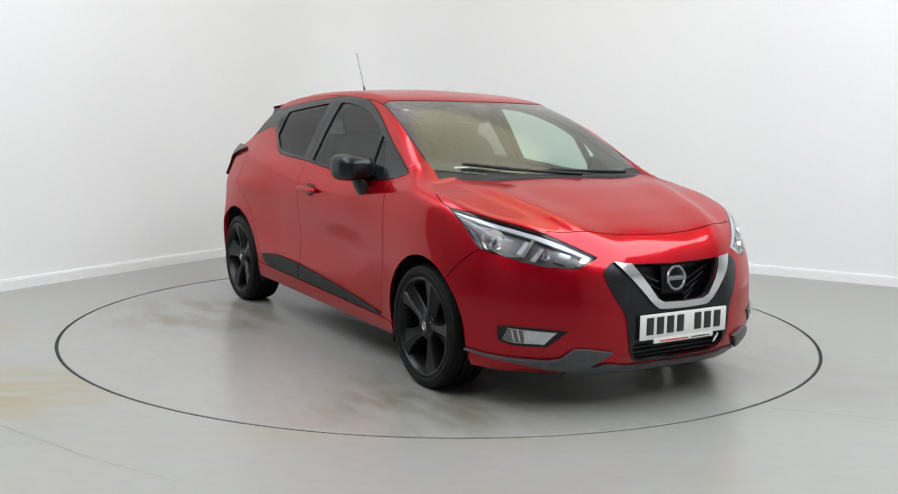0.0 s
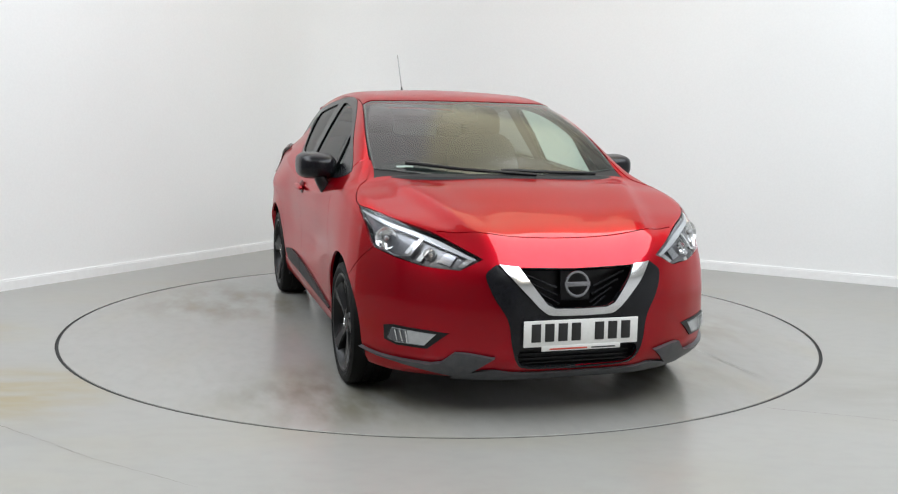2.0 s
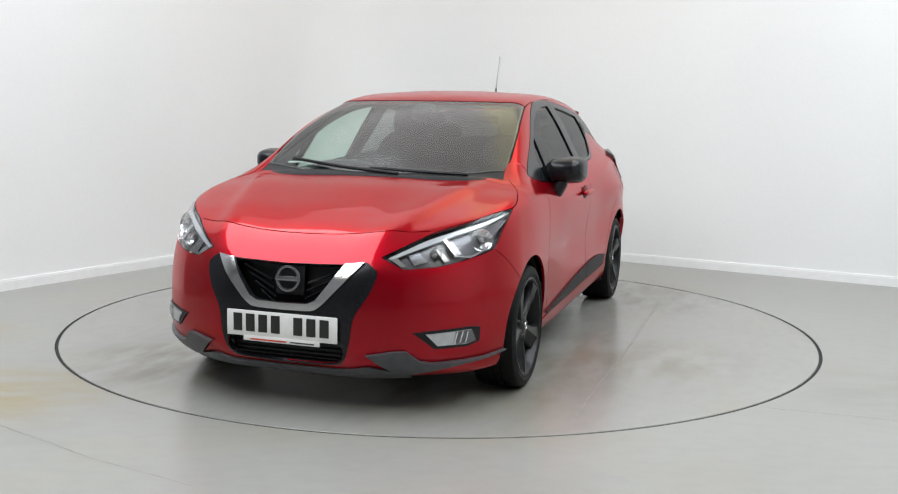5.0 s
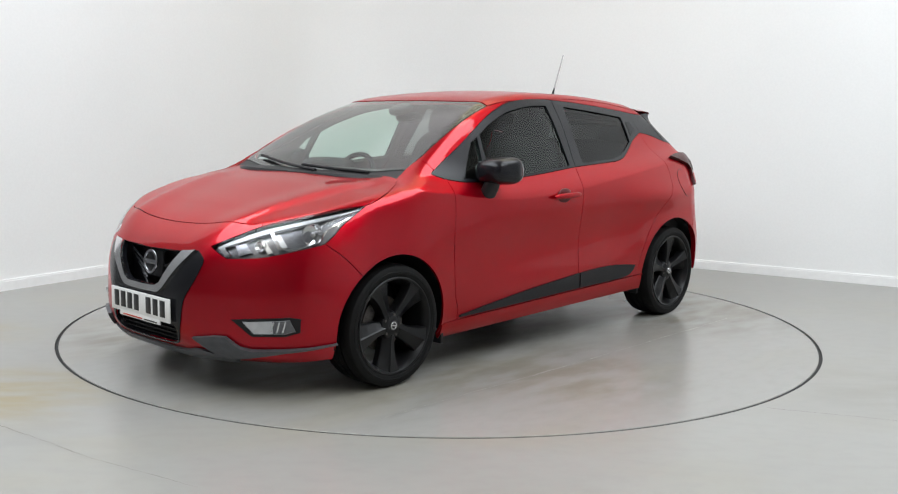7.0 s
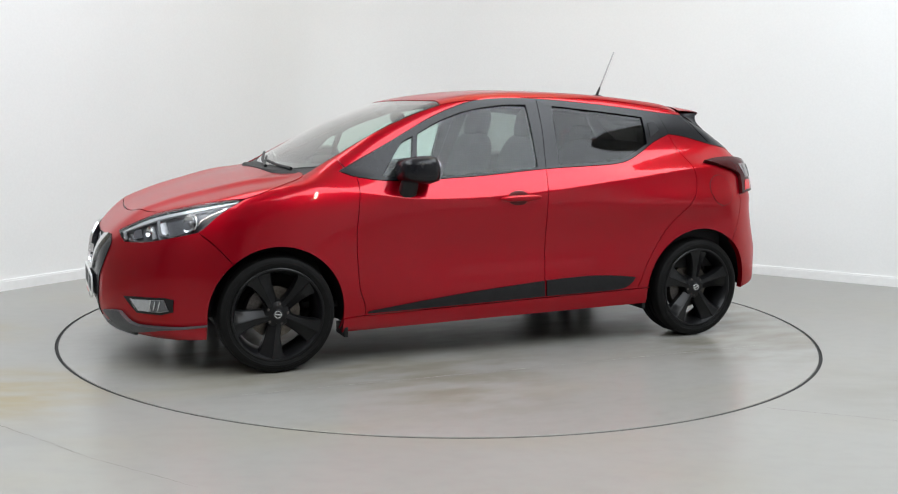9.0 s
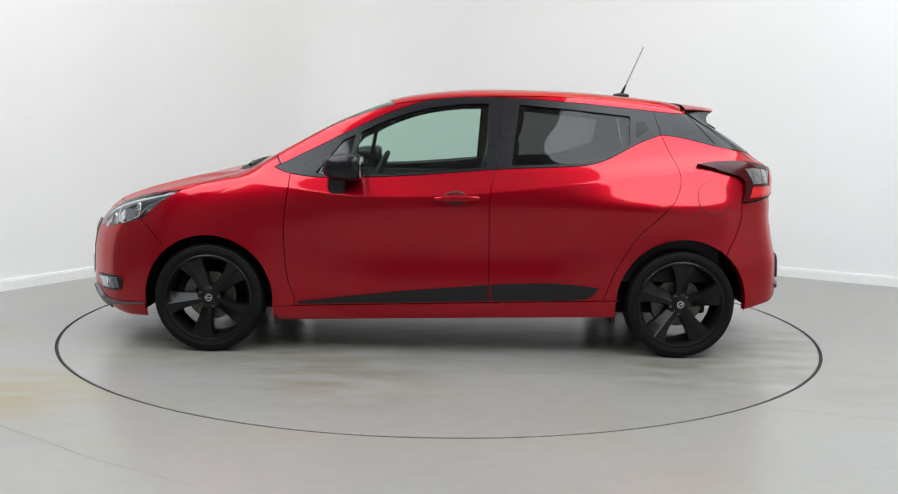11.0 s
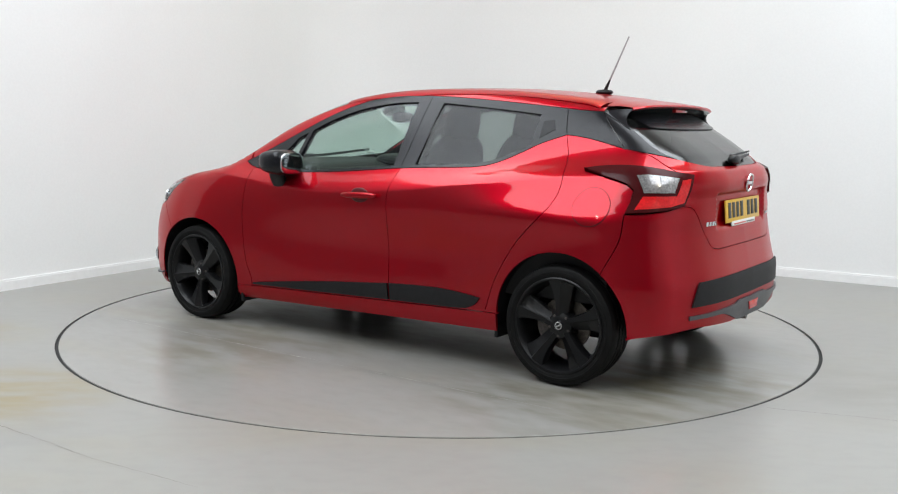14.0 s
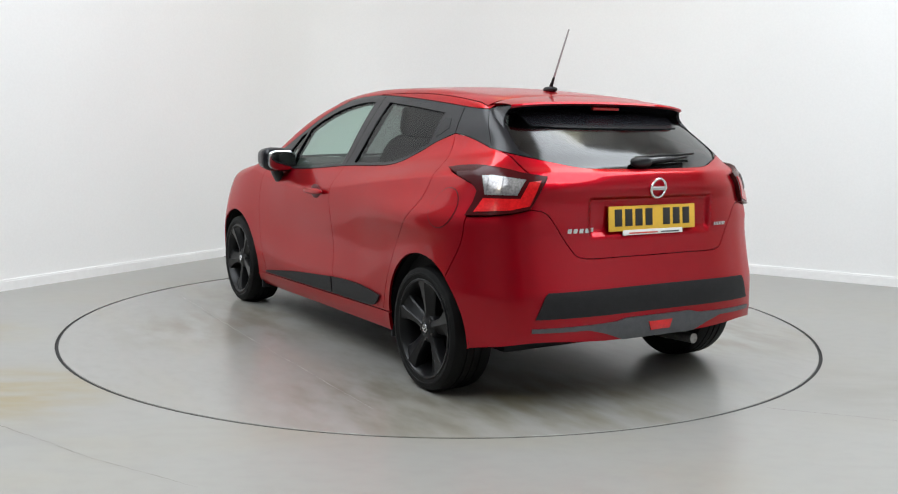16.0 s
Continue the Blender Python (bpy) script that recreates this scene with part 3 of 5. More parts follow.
def build_nose():
    outline = np.vstack([hood_front, lamp_top[:lamp_mid + 1][::-1], lamp_low[1:], bumper_seam, arch_front_a,
                         run("side", at_side((XF + RF, ZF), (XF + RF, 0.18))),
                         run("front", [(XF + RF, 0.8, 0.18), (1.75, 0.70, 0.17), (1.90, 0.5, 0.168), (1.97, 0.3, 0.178), (1.99, 0, 0.18)])])
    mouth = run("front", [(2.02, 0, 0.638), (2.01, 0.14, 0.640), (2.00, 0.258, 0.646)])
    mouth = np.vstack([mouth, run("front", [(2.00, 0.258, 0.646), (2.05, 0.155, 0.505), (2.055, 0.125, 0.488), (2.055, 0.09, 0.484), (2.06, 0, 0.483)], smooth=False)])
    low = run("front", [(2.07, 0, 0.318), (2.06, 0.22, 0.318), (2.05, 0.265, 0.305), (2.04, 0.262, 0.26), (2.03, 0.21, 0.232), (2.04, 0, 0.226)])
    bumper = panel("front_bumper", M_RED, car, "front", mirrored(outline), "glossy red front bumper", holes=[mirrored(mouth), mirrored(low)], thick=0.006)
    shade = np.vstack([run("front", [(2.02, 0, 0.642), (2.0, 0.26, 0.650), (1.983, 0.352, 0.660)]),
                       run("front", [(1.983, 0.352, 0.660), (1.976, 0.385, 0.635), (1.994, 0.401, 0.608), (2.01, 0.37, 0.53), (2.042, 0.318, 0.434), (2.04, 0.298, 0.33), (2.03, 0.27, 0.25), (2.02, 0.215, 0.222), (2.02, 0, 0.214)])])
    panel("grille_surround", M_GLOSSBLACK, bumper, "front", mirrored(shade), "gloss black grille surround", holes=[mirrored(mouth), mirrored(low)], proud=0.004, thick=0.02)
    vee = np.vstack([run("front", [(2.065, 0, 0.449), (2.06, 0.125, 0.452), (2.055, 0.158, 0.462), (2.05, 0.190, 0.487)], smooth=True),
                     run("front", [(2.05, 0.190, 0.487), (1.98, 0.342, 0.657)]), run("front", [(1.98, 0.342, 0.657), (2.0, 0.262, 0.648)]),
                     run("front", [(2.0, 0.262, 0.648), (2.05, 0.150, 0.500), (2.055, 0.115, 0.484), (2.06, 0, 0.481)], smooth=False)])
    panel("chrome_bar", M_CHROME, bumper, "front", mirrored(vee), "satin chrome V-shaped grille bar", proud=0.016, thick=0.01)
    for s in (0, 1):
        fog = run("front", [(1.953, 0.540, 0.372), (1.915, 0.60, 0.379), (1.785, 0.743, 0.388), (1.745, 0.772, 0.380), (1.748, 0.770, 0.318), (1.80, 0.73, 0.300), (1.90, 0.62, 0.298), (1.953, 0.540, 0.372)], smooth=False)
        pod = panel("fog_lamp", M_TRIM, bumper, "front", fog, "fog lamp in a black surround", flip=s, proud=0.005, thick=0.012)
        lens = run("front", [(1.925, 0.585, 0.366), (1.785, 0.743, 0.377), (1.765, 0.757, 0.325), (1.80, 0.73, 0.313), (1.893, 0.628, 0.312), (1.925, 0.585, 0.366)], smooth=False)
        panel("lens", M_LENS, pod, "front", lens, "clear fog lamp lens", flip=s, proud=0.016, thick=0.004, back=False)
        panel("reflector", M_SILVER, pod, "front", lens, "silver reflector", flip=s, proud=0.007, thick=0.002)
        dark = run("front", [(1.842, 0.690, 0.370), (1.785, 0.743, 0.375), (1.766, 0.756, 0.326), (1.80, 0.73, 0.315), (1.836, 0.690, 0.315), (1.842, 0.690, 0.370)], smooth=False)
        panel("side_bowl", M_HOUSING, pod, "front", dark, "dark outer half of the fog lamp", flip=s, proud=0.0095, thick=0.002)
        for y in (0.690, 0.708, 0.726):   # fins across the outer half
            x = 2.506 - 0.968 * y
            slat = run("front", [(x, y, 0.369), (x - 0.008, y + 0.008, 0.369), (x + 0.006, y + 0.004, 0.322), (x + 0.014, y - 0.004, 0.320), (x, y, 0.369)], smooth=False)
            panel("fin", M_CHROME, pod, "front", slat, flip=s, proud=0.0125, thick=0.002)
        blade = np.vstack([run("front", [(2.028, 0.362, 0.279), (1.988, 0.466, 0.296), (1.962, 0.518, 0.297), (1.92, 0.565, 0.250), (1.884, 0.603, 0.240), (1.80, 0.70, 0.244), (1.70, 0.788, 0.250), (1.60, 0.84, 0.262)], smooth=False),
                           run("front", [(1.60, 0.84, 0.262), (1.60, 0.84, 0.255), (1.70, 0.788, 0.240), (1.787, 0.716, 0.229), (1.875, 0.605, 0.205), (1.913, 0.508, 0.190), (1.95, 0.45, 0.205), (2.028, 0.362, 0.279)], smooth=False)])
        panel("winglet", M_GUNMETAL, bumper, "front", blade, "dark grey bumper winglet", flip=s, proud=0.018, thick=0.008)
    lip = np.vstack([run("front", [(2.0, 0, 0.206), (1.98, 0.25, 0.208), (1.96, 0.35, 0.222), (1.93, 0.44, 0.205), (1.89, 0.50, 0.185)]),
                     run("front", [(1.89, 0.50, 0.185), (1.87, 0.50, 0.168), (1.96, 0.3, 0.170), (1.98, 0, 0.172)])])
    panel("front_lip", M_GUNMETAL, bumper, "front", mirrored(lip), "dark grey lower lip", proud=0.010, thick=0.01)
    # the grille's bars behind the mouth and the lower intake
    grille = part("grille", block((0.02, 0.56, 0.22), pose(1.945, 0, 0.56), 0.004), M_TRIM, bumper, "black radiator grille")
    for i in range(4):
        for s in (-1, 1):
            z0 = 0.62 - 0.036 * i
            y0 = 0.235 - 0.028 * i
            part("grille_bar", rod((1.980, s * y0, z0), (1.998, s * (0.085 - 0.008 * i), z0 - 0.06), 0.006, 0.006, 8), M_GLOSSBLACK, grille)
    part("lower_grille", block((0.02, 0.54, 0.12), pose(2.00, 0, 0.275), 0.004), M_TRIM, bumper, "black lower intake")
    for i in range(4):
        part("intake_bar", block((0.012, 0.5, 0.006), pose(2.02, 0, 0.245 + 0.02 * i), 0.002), M_TRIM, bumper)
    emblem(bumper, Matrix.Translation((2.022, 0, 0.575)) @ pose(0, 0, 0, 0, -6, 0), 1, 0.058, M_DARKCHROME)
    plate(bumper, Matrix.Translation((2.082, 0, 0.381)) @ pose(0, 0, 0, 0, 0, 0), M_PLATEW)


def emblem(parent, m, s, r, mat):
    """A plain ring with a bar across it."""
    bm = bmesh.new()
    for i in range(40):
        for j in range(8):
            a, b = 2 * math.pi * i / 40, 2 * math.pi * j / 8
            q = r * 0.88 + r * 0.12 * math.cos(b)
            bm.verts.new(m @ Vector((s * 0.005 * math.sin(b), q * math.cos(a), q * math.sin(a))))
    bm.verts.ensure_lookup_table()
    for i in range(40):
        for j in range(8):
            bm.faces.new([bm.verts[k] for k in (i * 8 + j, (i + 1) % 40 * 8 + j, (i + 1) % 40 * 8 + (j + 1) % 8, i * 8 + (j + 1) % 8)])
    bmesh.ops.recalc_face_normals(bm, faces=bm.faces)
    ring = part("emblem", bm, mat, parent, "round silver ring emblem with a bar")
    part("emblem_bar", block((0.008, r * 2.05, r * 0.36), m, 0.002), mat, ring)
    if s > 0:
        part("emblem_back", block((0.008, r * 2.3, r * 2.4), m @ Matrix.Translation((-0.026, 0, 0)), 0.004), M_TRIM2, ring)


def plate(parent, m, mat):
    board = part("number_plate", block((0.008, 0.52, 0.111), m, 0.003), mat, parent, "number plate with plain dark bars")
    out = 1 if m.translation.x > 0 else -1
    for i, y in enumerate((-0.206, -0.146, -0.086, -0.026, 0.080, 0.141, 0.202)):
        part("bar", block((0.003, 0.042, 0.076), m @ Matrix.Translation((out * 0.0045, out * y, 0.004)), 0.001), M_INK, board)
    strip = part("dealer_strip", block((0.006, 0.36, 0.024), m @ Matrix.Translation((out * 0.002, 0, -0.063)), 0.002), M_PLATEW, board, "white strip below the plate")
    part("red_bar", block((0.002, 0.17, 0.006), m @ Matrix.Translation((out * 0.0055, out * -0.06, -0.066)), 0), M_REDINK, strip)
    part("dark_bar", block((0.002, 0.11, 0.005), m @ Matrix.Translation((out * 0.0055, out * 0.1, -0.066)), 0), M_INK, strip)


def bowl_of_lamp(parent, at, r, s):
    """A chromed bowl with a bulb in it, sunk behind the lens."""
    p = on_skin("front", [at])
    n0 = Vector(skin_normal(p)[0])
    n0 = (n0 + Vector((0.9, 0, 0))).normalized()
    m = Matrix.Translation(Vector(p[0]) - n0 * 0.004) @ n0.to_track_quat("Y", "Z").to_matrix().to_4x4()
    if s:
        m = Matrix.Diagonal((1, -1, 1, 1)) @ m
    bm = lathe([(r * 1.06, -0.016), (r * 1.04, -0.010), (r, -0.011), (r * 0.9, -0.016), (r * 0.7, -0.023), (r * 0.4, -0.029), (0.002, -0.031)], 28)
    bm.transform(m)
    bmesh.ops.recalc_face_normals(bm, faces=bm.faces)
    bowl = part("lamp_bowl", bm, M_CHROME, parent, "chromed lamp bowl")
    bm = bmesh.new()
    bmesh.ops.create_uvsphere(bm, u_segments=14, v_segments=8, radius=r * 0.3, matrix=m @ Matrix.Translation((0, -0.020, 0)))
    part("bulb", bm, M_INDICATOR, bowl)


def build_headlamp(s):
    outline = np.vstack([lamp_top[::-1], lamp_low, lamp_back])
    lamp = panel("headlight", M_HOUSING, car, "front", outline, "clear swept-back headlight", flip=s, proud=-0.032, thick=0.03)
    panel("lens", M_LENS, lamp, "front", outline, "clear headlight lens", flip=s, proud=0.002, thick=0.034, back=False)
    # light strips and bowls behind the lens
    drl = np.vstack([run("front", [(1.942, 0.425, 0.684), (1.84, 0.545, 0.748), (1.755, 0.617, 0.780), (1.607, 0.74, 0.822), (1.45, 0.825, 0.852)]),
                     run("front", [(1.45, 0.825, 0.845), (1.60, 0.747, 0.806), (1.74, 0.632, 0.765), (1.82, 0.565, 0.733), (1.93, 0.435, 0.675)])])
    panel("light_strip", M_WHITE, lamp, "front", drl, "pale daytime light strip", flip=s, proud=-0.010, thick=0.01)
    hook = np.vstack([run("front", [(1.775, 0.62, 0.758), (1.775, 0.675, 0.690), (1.735, 0.72, 0.684), (1.65, 0.785, 0.716), (1.605, 0.79, 0.770), (1.50, 0.812, 0.822)], smooth=False),
                      run("front", [(1.50, 0.812, 0.812), (1.615, 0.785, 0.760), (1.663, 0.778, 0.706), (1.735, 0.72, 0.672), (1.79, 0.665, 0.680), (1.79, 0.61, 0.752)], smooth=False)])
    panel("chrome_strip", M_CHROME, lamp, "front", hook, "chrome strip round the main bowl", flip=s, proud=-0.006, thick=0.012)
    for at, r in (((1.665, 0.742, 0.745), 0.047), ((1.845, 0.60, 0.694), 0.026)):
        bowl_of_lamp(lamp, at, r, s)
    for name, mat, deep, pts in (("dipped_beam", M_SILVER, -0.020, [(1.795, 0.630, 0.744), (1.768, 0.650, 0.752), (1.765, 0.700, 0.697), (1.797, 0.678, 0.677)]),
                                 ("beam_fin", M_SILVER, -0.016, [(1.838, 0.596, 0.720), (1.824, 0.611, 0.726), (1.816, 0.661, 0.669), (1.833, 0.643, 0.661)]),
                                 ("indicator", M_DARKCHROME, -0.020, [(1.905, 0.499, 0.698), (1.875, 0.542, 0.710), (1.875, 0.584, 0.666), (1.913, 0.535, 0.650)]),
                                 ("bezel", M_CHROME, -0.008, [(1.945, 0.435, 0.677), (1.932, 0.462, 0.685), (1.930, 0.508, 0.650), (1.942, 0.486, 0.642)])):
        panel(name, mat, lamp, "front", run("front", pts + pts[:1], smooth=False), "silver reflector", flip=s, proud=deep, thick=0.008)


def build_flank(s):
    q = -1 if s else 1
    fender = np.vstack([hood_side, run("top", [(1.09, 0.69, 0.9), (1.01, 0.662, 0.9)])[1:], between(glass_side, (1.01, 1.0), (0.92, 1.06)),
                        run("side", [tuple(between(glass_side, (0.92, 1.06), (0.92, 1.06))[0]), (0.895, 0.7, 1.006)]), between(dlo_foot, (0.925, 0.988), (0.838, 0.962)), door_a,
                        run("side", at_side((0.808, 0.255), (0.925, 0.245))), arch_front_b, bumper_seam[::-1], lamp_back])
    panel("front_wing", M_RED, car, "side", fender, "glossy red front wing", flip=s)
    tip = int(np.argmin(np.hypot(dlo_head[:, 0] - 0.895, dlo_head[:, 2] - 1.006)))
    rail = np.vstack([between(glass_side, (0.92, 1.06), (0.295, 1.35)), roof_side, run("side", [tuple(roof_side[-1]), (-1.315, 0.58, 1.33), (-1.315, 0.58, 1.308)]),
                      run("side", at_side((-1.315, 1.308), (-1.22, 1.313), (-1.13, 1.320))), dlo_head[tip:][::-1]])
    panel("roof_rail", M_RED, car, "side", rail, "red windscreen pillar and roof edge", flip=s, cell=0.02)
    front = np.vstack([between(dlo_foot, (0.838, 0.962), (-0.256, 0.996)), door_b, between(sill_top, (-0.241, 0.288), (0.808, 0.255)), door_a[::-1]])
    rear = np.vstack([between(dlo_foot, (-0.256, 0.996), (-1.165, 1.192)), door_c, between(sill_top, (-0.845, 0.306), (-0.241, 0.288)), door_b[::-1]])
    a = panel("front_door", M_RED, car, "side", front, "glossy red front door", flip=s)
    b = panel("rear_door", M_RED, car, "side", rear, "glossy red rear door", flip=s)
    quarter = np.vstack([door_c, between(sill_top, (-0.845, 0.306), (-0.915, 0.308)), arch_rear_b[np.abs(arch_rear_b[:, 0]) > 0.917], rear_seam[::-1], tail_out[::-1], tail_low[::-1], tail_top[1:-1],
                         run("rear", [tuple(tail_top[-2]), (-1.707, 0.590, 1.028)], smooth=False), haunch[::-1], pillar_foot[::-1]])
    panel("rear_wing", M_RED, car, "side", quarter, "glossy red rear wing", flip=s)
    sill = np.vstack([sill_top, run("side", at_side((-0.915, 0.308), (-0.915, 0.216))), sill_low[::-1], run("side", at_side((0.925, 0.172), (0.925, 0.245)))])
    panel("sill", M_RED, car, "side", sill, "red door sill", flip=s, proud=0.004)
    # black mouldings low on the doors
    foot = lambda x: 0.2745 - 0.0288 * x
    m1 = run("side", at_side((0.790, foot(0.79) + 0.026), (0.5, 0.315), (0.189, 0.349), (-0.228, 0.385)))
    m1 = np.vstack([m1, run("side", at_side((-0.228, 0.385), (-0.236, foot(-0.236) + 0.014), (0.30, foot(0.30) + 0.013), (0.795, foot(0.795) + 0.014)), smooth=False)])
    panel("moulding", M_TRIM2, a, "side", m1, "matt black door moulding", flip=s, proud=0.011, thick=0.006)
    m2 = np.vstack([run("side", at_side((-0.240, 0.386), (-0.4, 0.395), (-0.574, 0.398), (-0.72, 0.389), (-0.822, 0.377))),
                    run("side", at_side((-0.822, 0.377), (-0.80, 0.345), (-0.765, 0.322), (-0.70, foot(-0.7) + 0.014), (-0.5, foot(-0.5) + 0.013), (-0.246, foot(-0.246) + 0.014)))])
    panel("moulding", M_TRIM2, b, "side", m2, "matt black door moulding", flip=s, proud=0.011, thick=0.006)
    # window frames and panes
    split = run("side", at_side((-0.256, 0.996), (-0.285, 1.2), (-0.302, 1.3805)))
    small = run("side", at_side((0.70, 0.962), (0.545, 0.957), (0.498, 1.165), (0.56, 1.135), (0.70, 0.962)), smooth=False)
    pane_f = np.vstack([run("side", at_side((0.515, 0.957), (0.2, 0.972), (-0.206, 1.008))), run("side", at_side((-0.206, 1.008), (-0.222, 1.345))),
                        run("side", at_side((-0.222, 1.345), (-0.058, 1.338), (0.159, 1.302), (0.342, 1.24), (0.465, 1.18)))])
    pane_r = np.vstack([run("side", at_side((-0.346, 1.019), (-0.6, 1.031), (-0.74, 1.045), (-0.85, 1.075), (-0.985, 1.138))), run("side", at_side((-0.985, 1.138), (-0.997, 1.288))),
                        run("side", at_side((-0.997, 1.288), (-0.711, 1.316), (-0.392, 1.342)))])
    pane_q = run("side", at_side((-1.022, 1.168), (-1.025, 1.258), (-1.08, 1.262), (-1.10, 1.215), (-1.022, 1.168)), smooth=False)
    ff = np.vstack([between(dlo_foot, (0.925, 0.988), (-0.256, 0.996)), split, between(dlo_head, (-0.302, 1.38), (0.925, 0.988))])
    fr = np.vstack([between(dlo_foot, (-0.256, 0.996), (-1.165, 1.192)), run("side", at_side((-1.165, 1.192), (-1.13, 1.320))), between(dlo_head, (-1.13, 1.320), (-0.302, 1.38)), split[::-1]])
    f1 = panel("window_frame", M_GLOSSBLACK, a, "side", ff, "gloss black window frame", flip=s, holes=[small, pane_f], thick=0.03, proud=0.001, cell=0.03)
    f2 = panel("window_frame", M_GLOSSBLACK, b, "side", fr, "gloss black window frame", flip=s, holes=[pane_r], thick=0.03, proud=0.001, cell=0.03)
    for name, o, frame_of, mat in (("pane", small, a, M_GLASS), ("pane", pane_f, a, M_GLASS), ("pane", pane_r, b, M_TINT)):
        panel(name, mat, frame_of, "side", o, "clear door window" if mat is M_GLASS else "dark tinted rear window", flip=s, proud=-0.007, thick=0.003, gap=-0.003, inner=mat, back=False, cell=0.04)
    panel("hidden_handle", M_TRIM, b, "side", pane_q, "black hidden rear door handle", flip=s, proud=0.003, thick=0.004)
    pillar = np.vstack([pillar_foot, pillar_back, run("side", at_side((-1.315, 1.308), (-1.22, 1.313), (-1.13, 1.320))), run("side", at_side((-1.13, 1.320), (-1.165, 1.192)))])
    panel("rear_pillar", M_GLOSSBLACK, car, "side", pillar, "gloss black rear pillar", flip=s, cell=0.02)
    cap = on_skin("side", [(-1.412 + 0.088 * math.cos(i / 20 * math.pi), 0.8, 0.868 + 0.088 * math.sin(i / 20 * math.pi)) for i in range(40)])
    if not s:
        wide = on_skin("side", [(-1.412 + 0.091 * math.cos(i / 20 * math.pi), 0.8, 0.868 + 0.091 * math.sin(i / 20 * math.pi)) for i in range(40)])
        flap = panel("fuel_flap", M_RED, car, "side", cap, "round red fuel flap", proud=0.0025, thick=0.003)
        panel("flap_gap", M_TRIM, flap, "side", wide, "dark gap round the flap", proud=0.0012, thick=0.003)
    # pull handle over a cup whose shade is put in as dark red
    y = float(side_out(np.array([[-0.05, 0.845]]))[0, 1])
    bm = moulded((0.245, 0.034, 0.034), Matrix.Translation((-0.052, q * (y + 0.022), 0.846)) @ pose(0, 0, 0, 0, 1.5, 0), (2.6, 2.6), 28, 12)
    handle = part("door_handle", bm, M_RED, a, "red pull handle")
    part("handle_cup", moulded((0.125, 0.02, 0.08), Matrix.Translation((-0.045, q * (y + 0.001), 0.846)), (2.2, 2.2), 24, 10), M_DEEPRED, handle, "handle recess with its shade coloured in dark red")
    # mirror
    def bend(c):
        k = c.x / 0.17 + 0.5
        return Vector((c.x - 0.10 * abs(c.y) * (1 if c.y > 0 else 0.2) * 0.6, c.y * (0.86 + 0.14 * (1 - k)), c.z * (0.80 + 0.24 * (1 - k)) + 0.05 * c.y))
    bm = moulded((0.205, 0.228, 0.150), Matrix.Translation((0.550, 0.870, 0.998)), (3.4, 3.4), 40, 20, bend)
    if s:
        bm.transform(Matrix.Diagonal((1, -1, 1, 1)))
        bmesh.ops.reverse_faces(bm, faces=bm.faces)
    mirror = part("door_mirror", bm, M_GLOSSBLACK, a, "gloss black door mirror")
    bm = moulded((0.012, 0.180, 0.118), Matrix.Translation((0.450, q * 0.868, 0.997)), (3.5, 3.5), 28, 12)
    part("mirror_glass", bm, M_MIRROR, a, "mirror glass")
    bm = moulded((0.095, 0.06, 0.15), Matrix.Translation((0.580, q * 0.842, 0.900)) @ pose(0, 0, 0, q * -28, 0, 0), (3, 3), 24, 12)
    part("mirror_foot", bm, M_TRIM, a, "black mirror foot")
    # tail lamp
    outline = np.vstack([tail_top, tail_in[::-1], tail_foot[::-1], tail_out[::-1], tail_low[::-1]])
    lamp = panel("tail_light", M_SMOKERED, car, "rear", outline, "red and clear boomerang tail light", flip=s, proud=0.020, thick=0.034)
    red = run("rear", [(-1.744, 0.562, 0.998), (-1.741, 0.617, 0.892), (-1.71, 0.685, 0.873), (-1.60, 0.80, 0.858), (-1.625, 0.765, 0.922), (-1.719, 0.650, 0.928), (-1.722, 0.607, 0.992), (-1.744, 0.562, 0.998)], smooth=False)
    panel("red_lens", M_LAMPRED, lamp, "rear", red, "bright red brake lens", flip=s, proud=0.0225, thick=0.002)
    clear = run("rear", [(-1.585, 0.745, 1.012), (-1.62, 0.715, 1.016), (-1.714, 0.613, 1.000), (-1.710, 0.657, 0.938), (-1.623, 0.755, 0.934), (-1.585, 0.745, 1.012)], smooth=False)
    inner = panel("clear_lens", M_INDICATOR, lamp, "rear", clear, "clear indicator lens", flip=s, proud=0.0225, thick=0.002)
    for y0 in (0.640, 0.685, 0.728):
        x0 = -1.62 - (0.72 - y0) * 0.95
        bar = run("rear", [(x0, y0, 1.006), (x0, y0 - 0.006, 1.006), (x0, y0 + 0.002, 0.938), (x0, y0 + 0.008, 0.938), (x0, y0, 1.006)], smooth=False)
        panel("divider", M_GUNMETAL, lamp, "rear", bar, flip=s, proud=0.0245, thick=0.002)
    for y0 in (0.66, 0.72):
        p = on_skin("rear", [(-1.63 - (0.72 - y0) * 0.9, y0, 0.975)])[0]
        bm = bmesh.new()
        bmesh.ops.create_uvsphere(bm, u_segments=14, v_segments=8, radius=0.02, matrix=Matrix.Translation((p[0], q * p[1], p[2])))
        part("bulb", bm, M_AMBER if y0 < 0.69 else M_CHROME, inner)


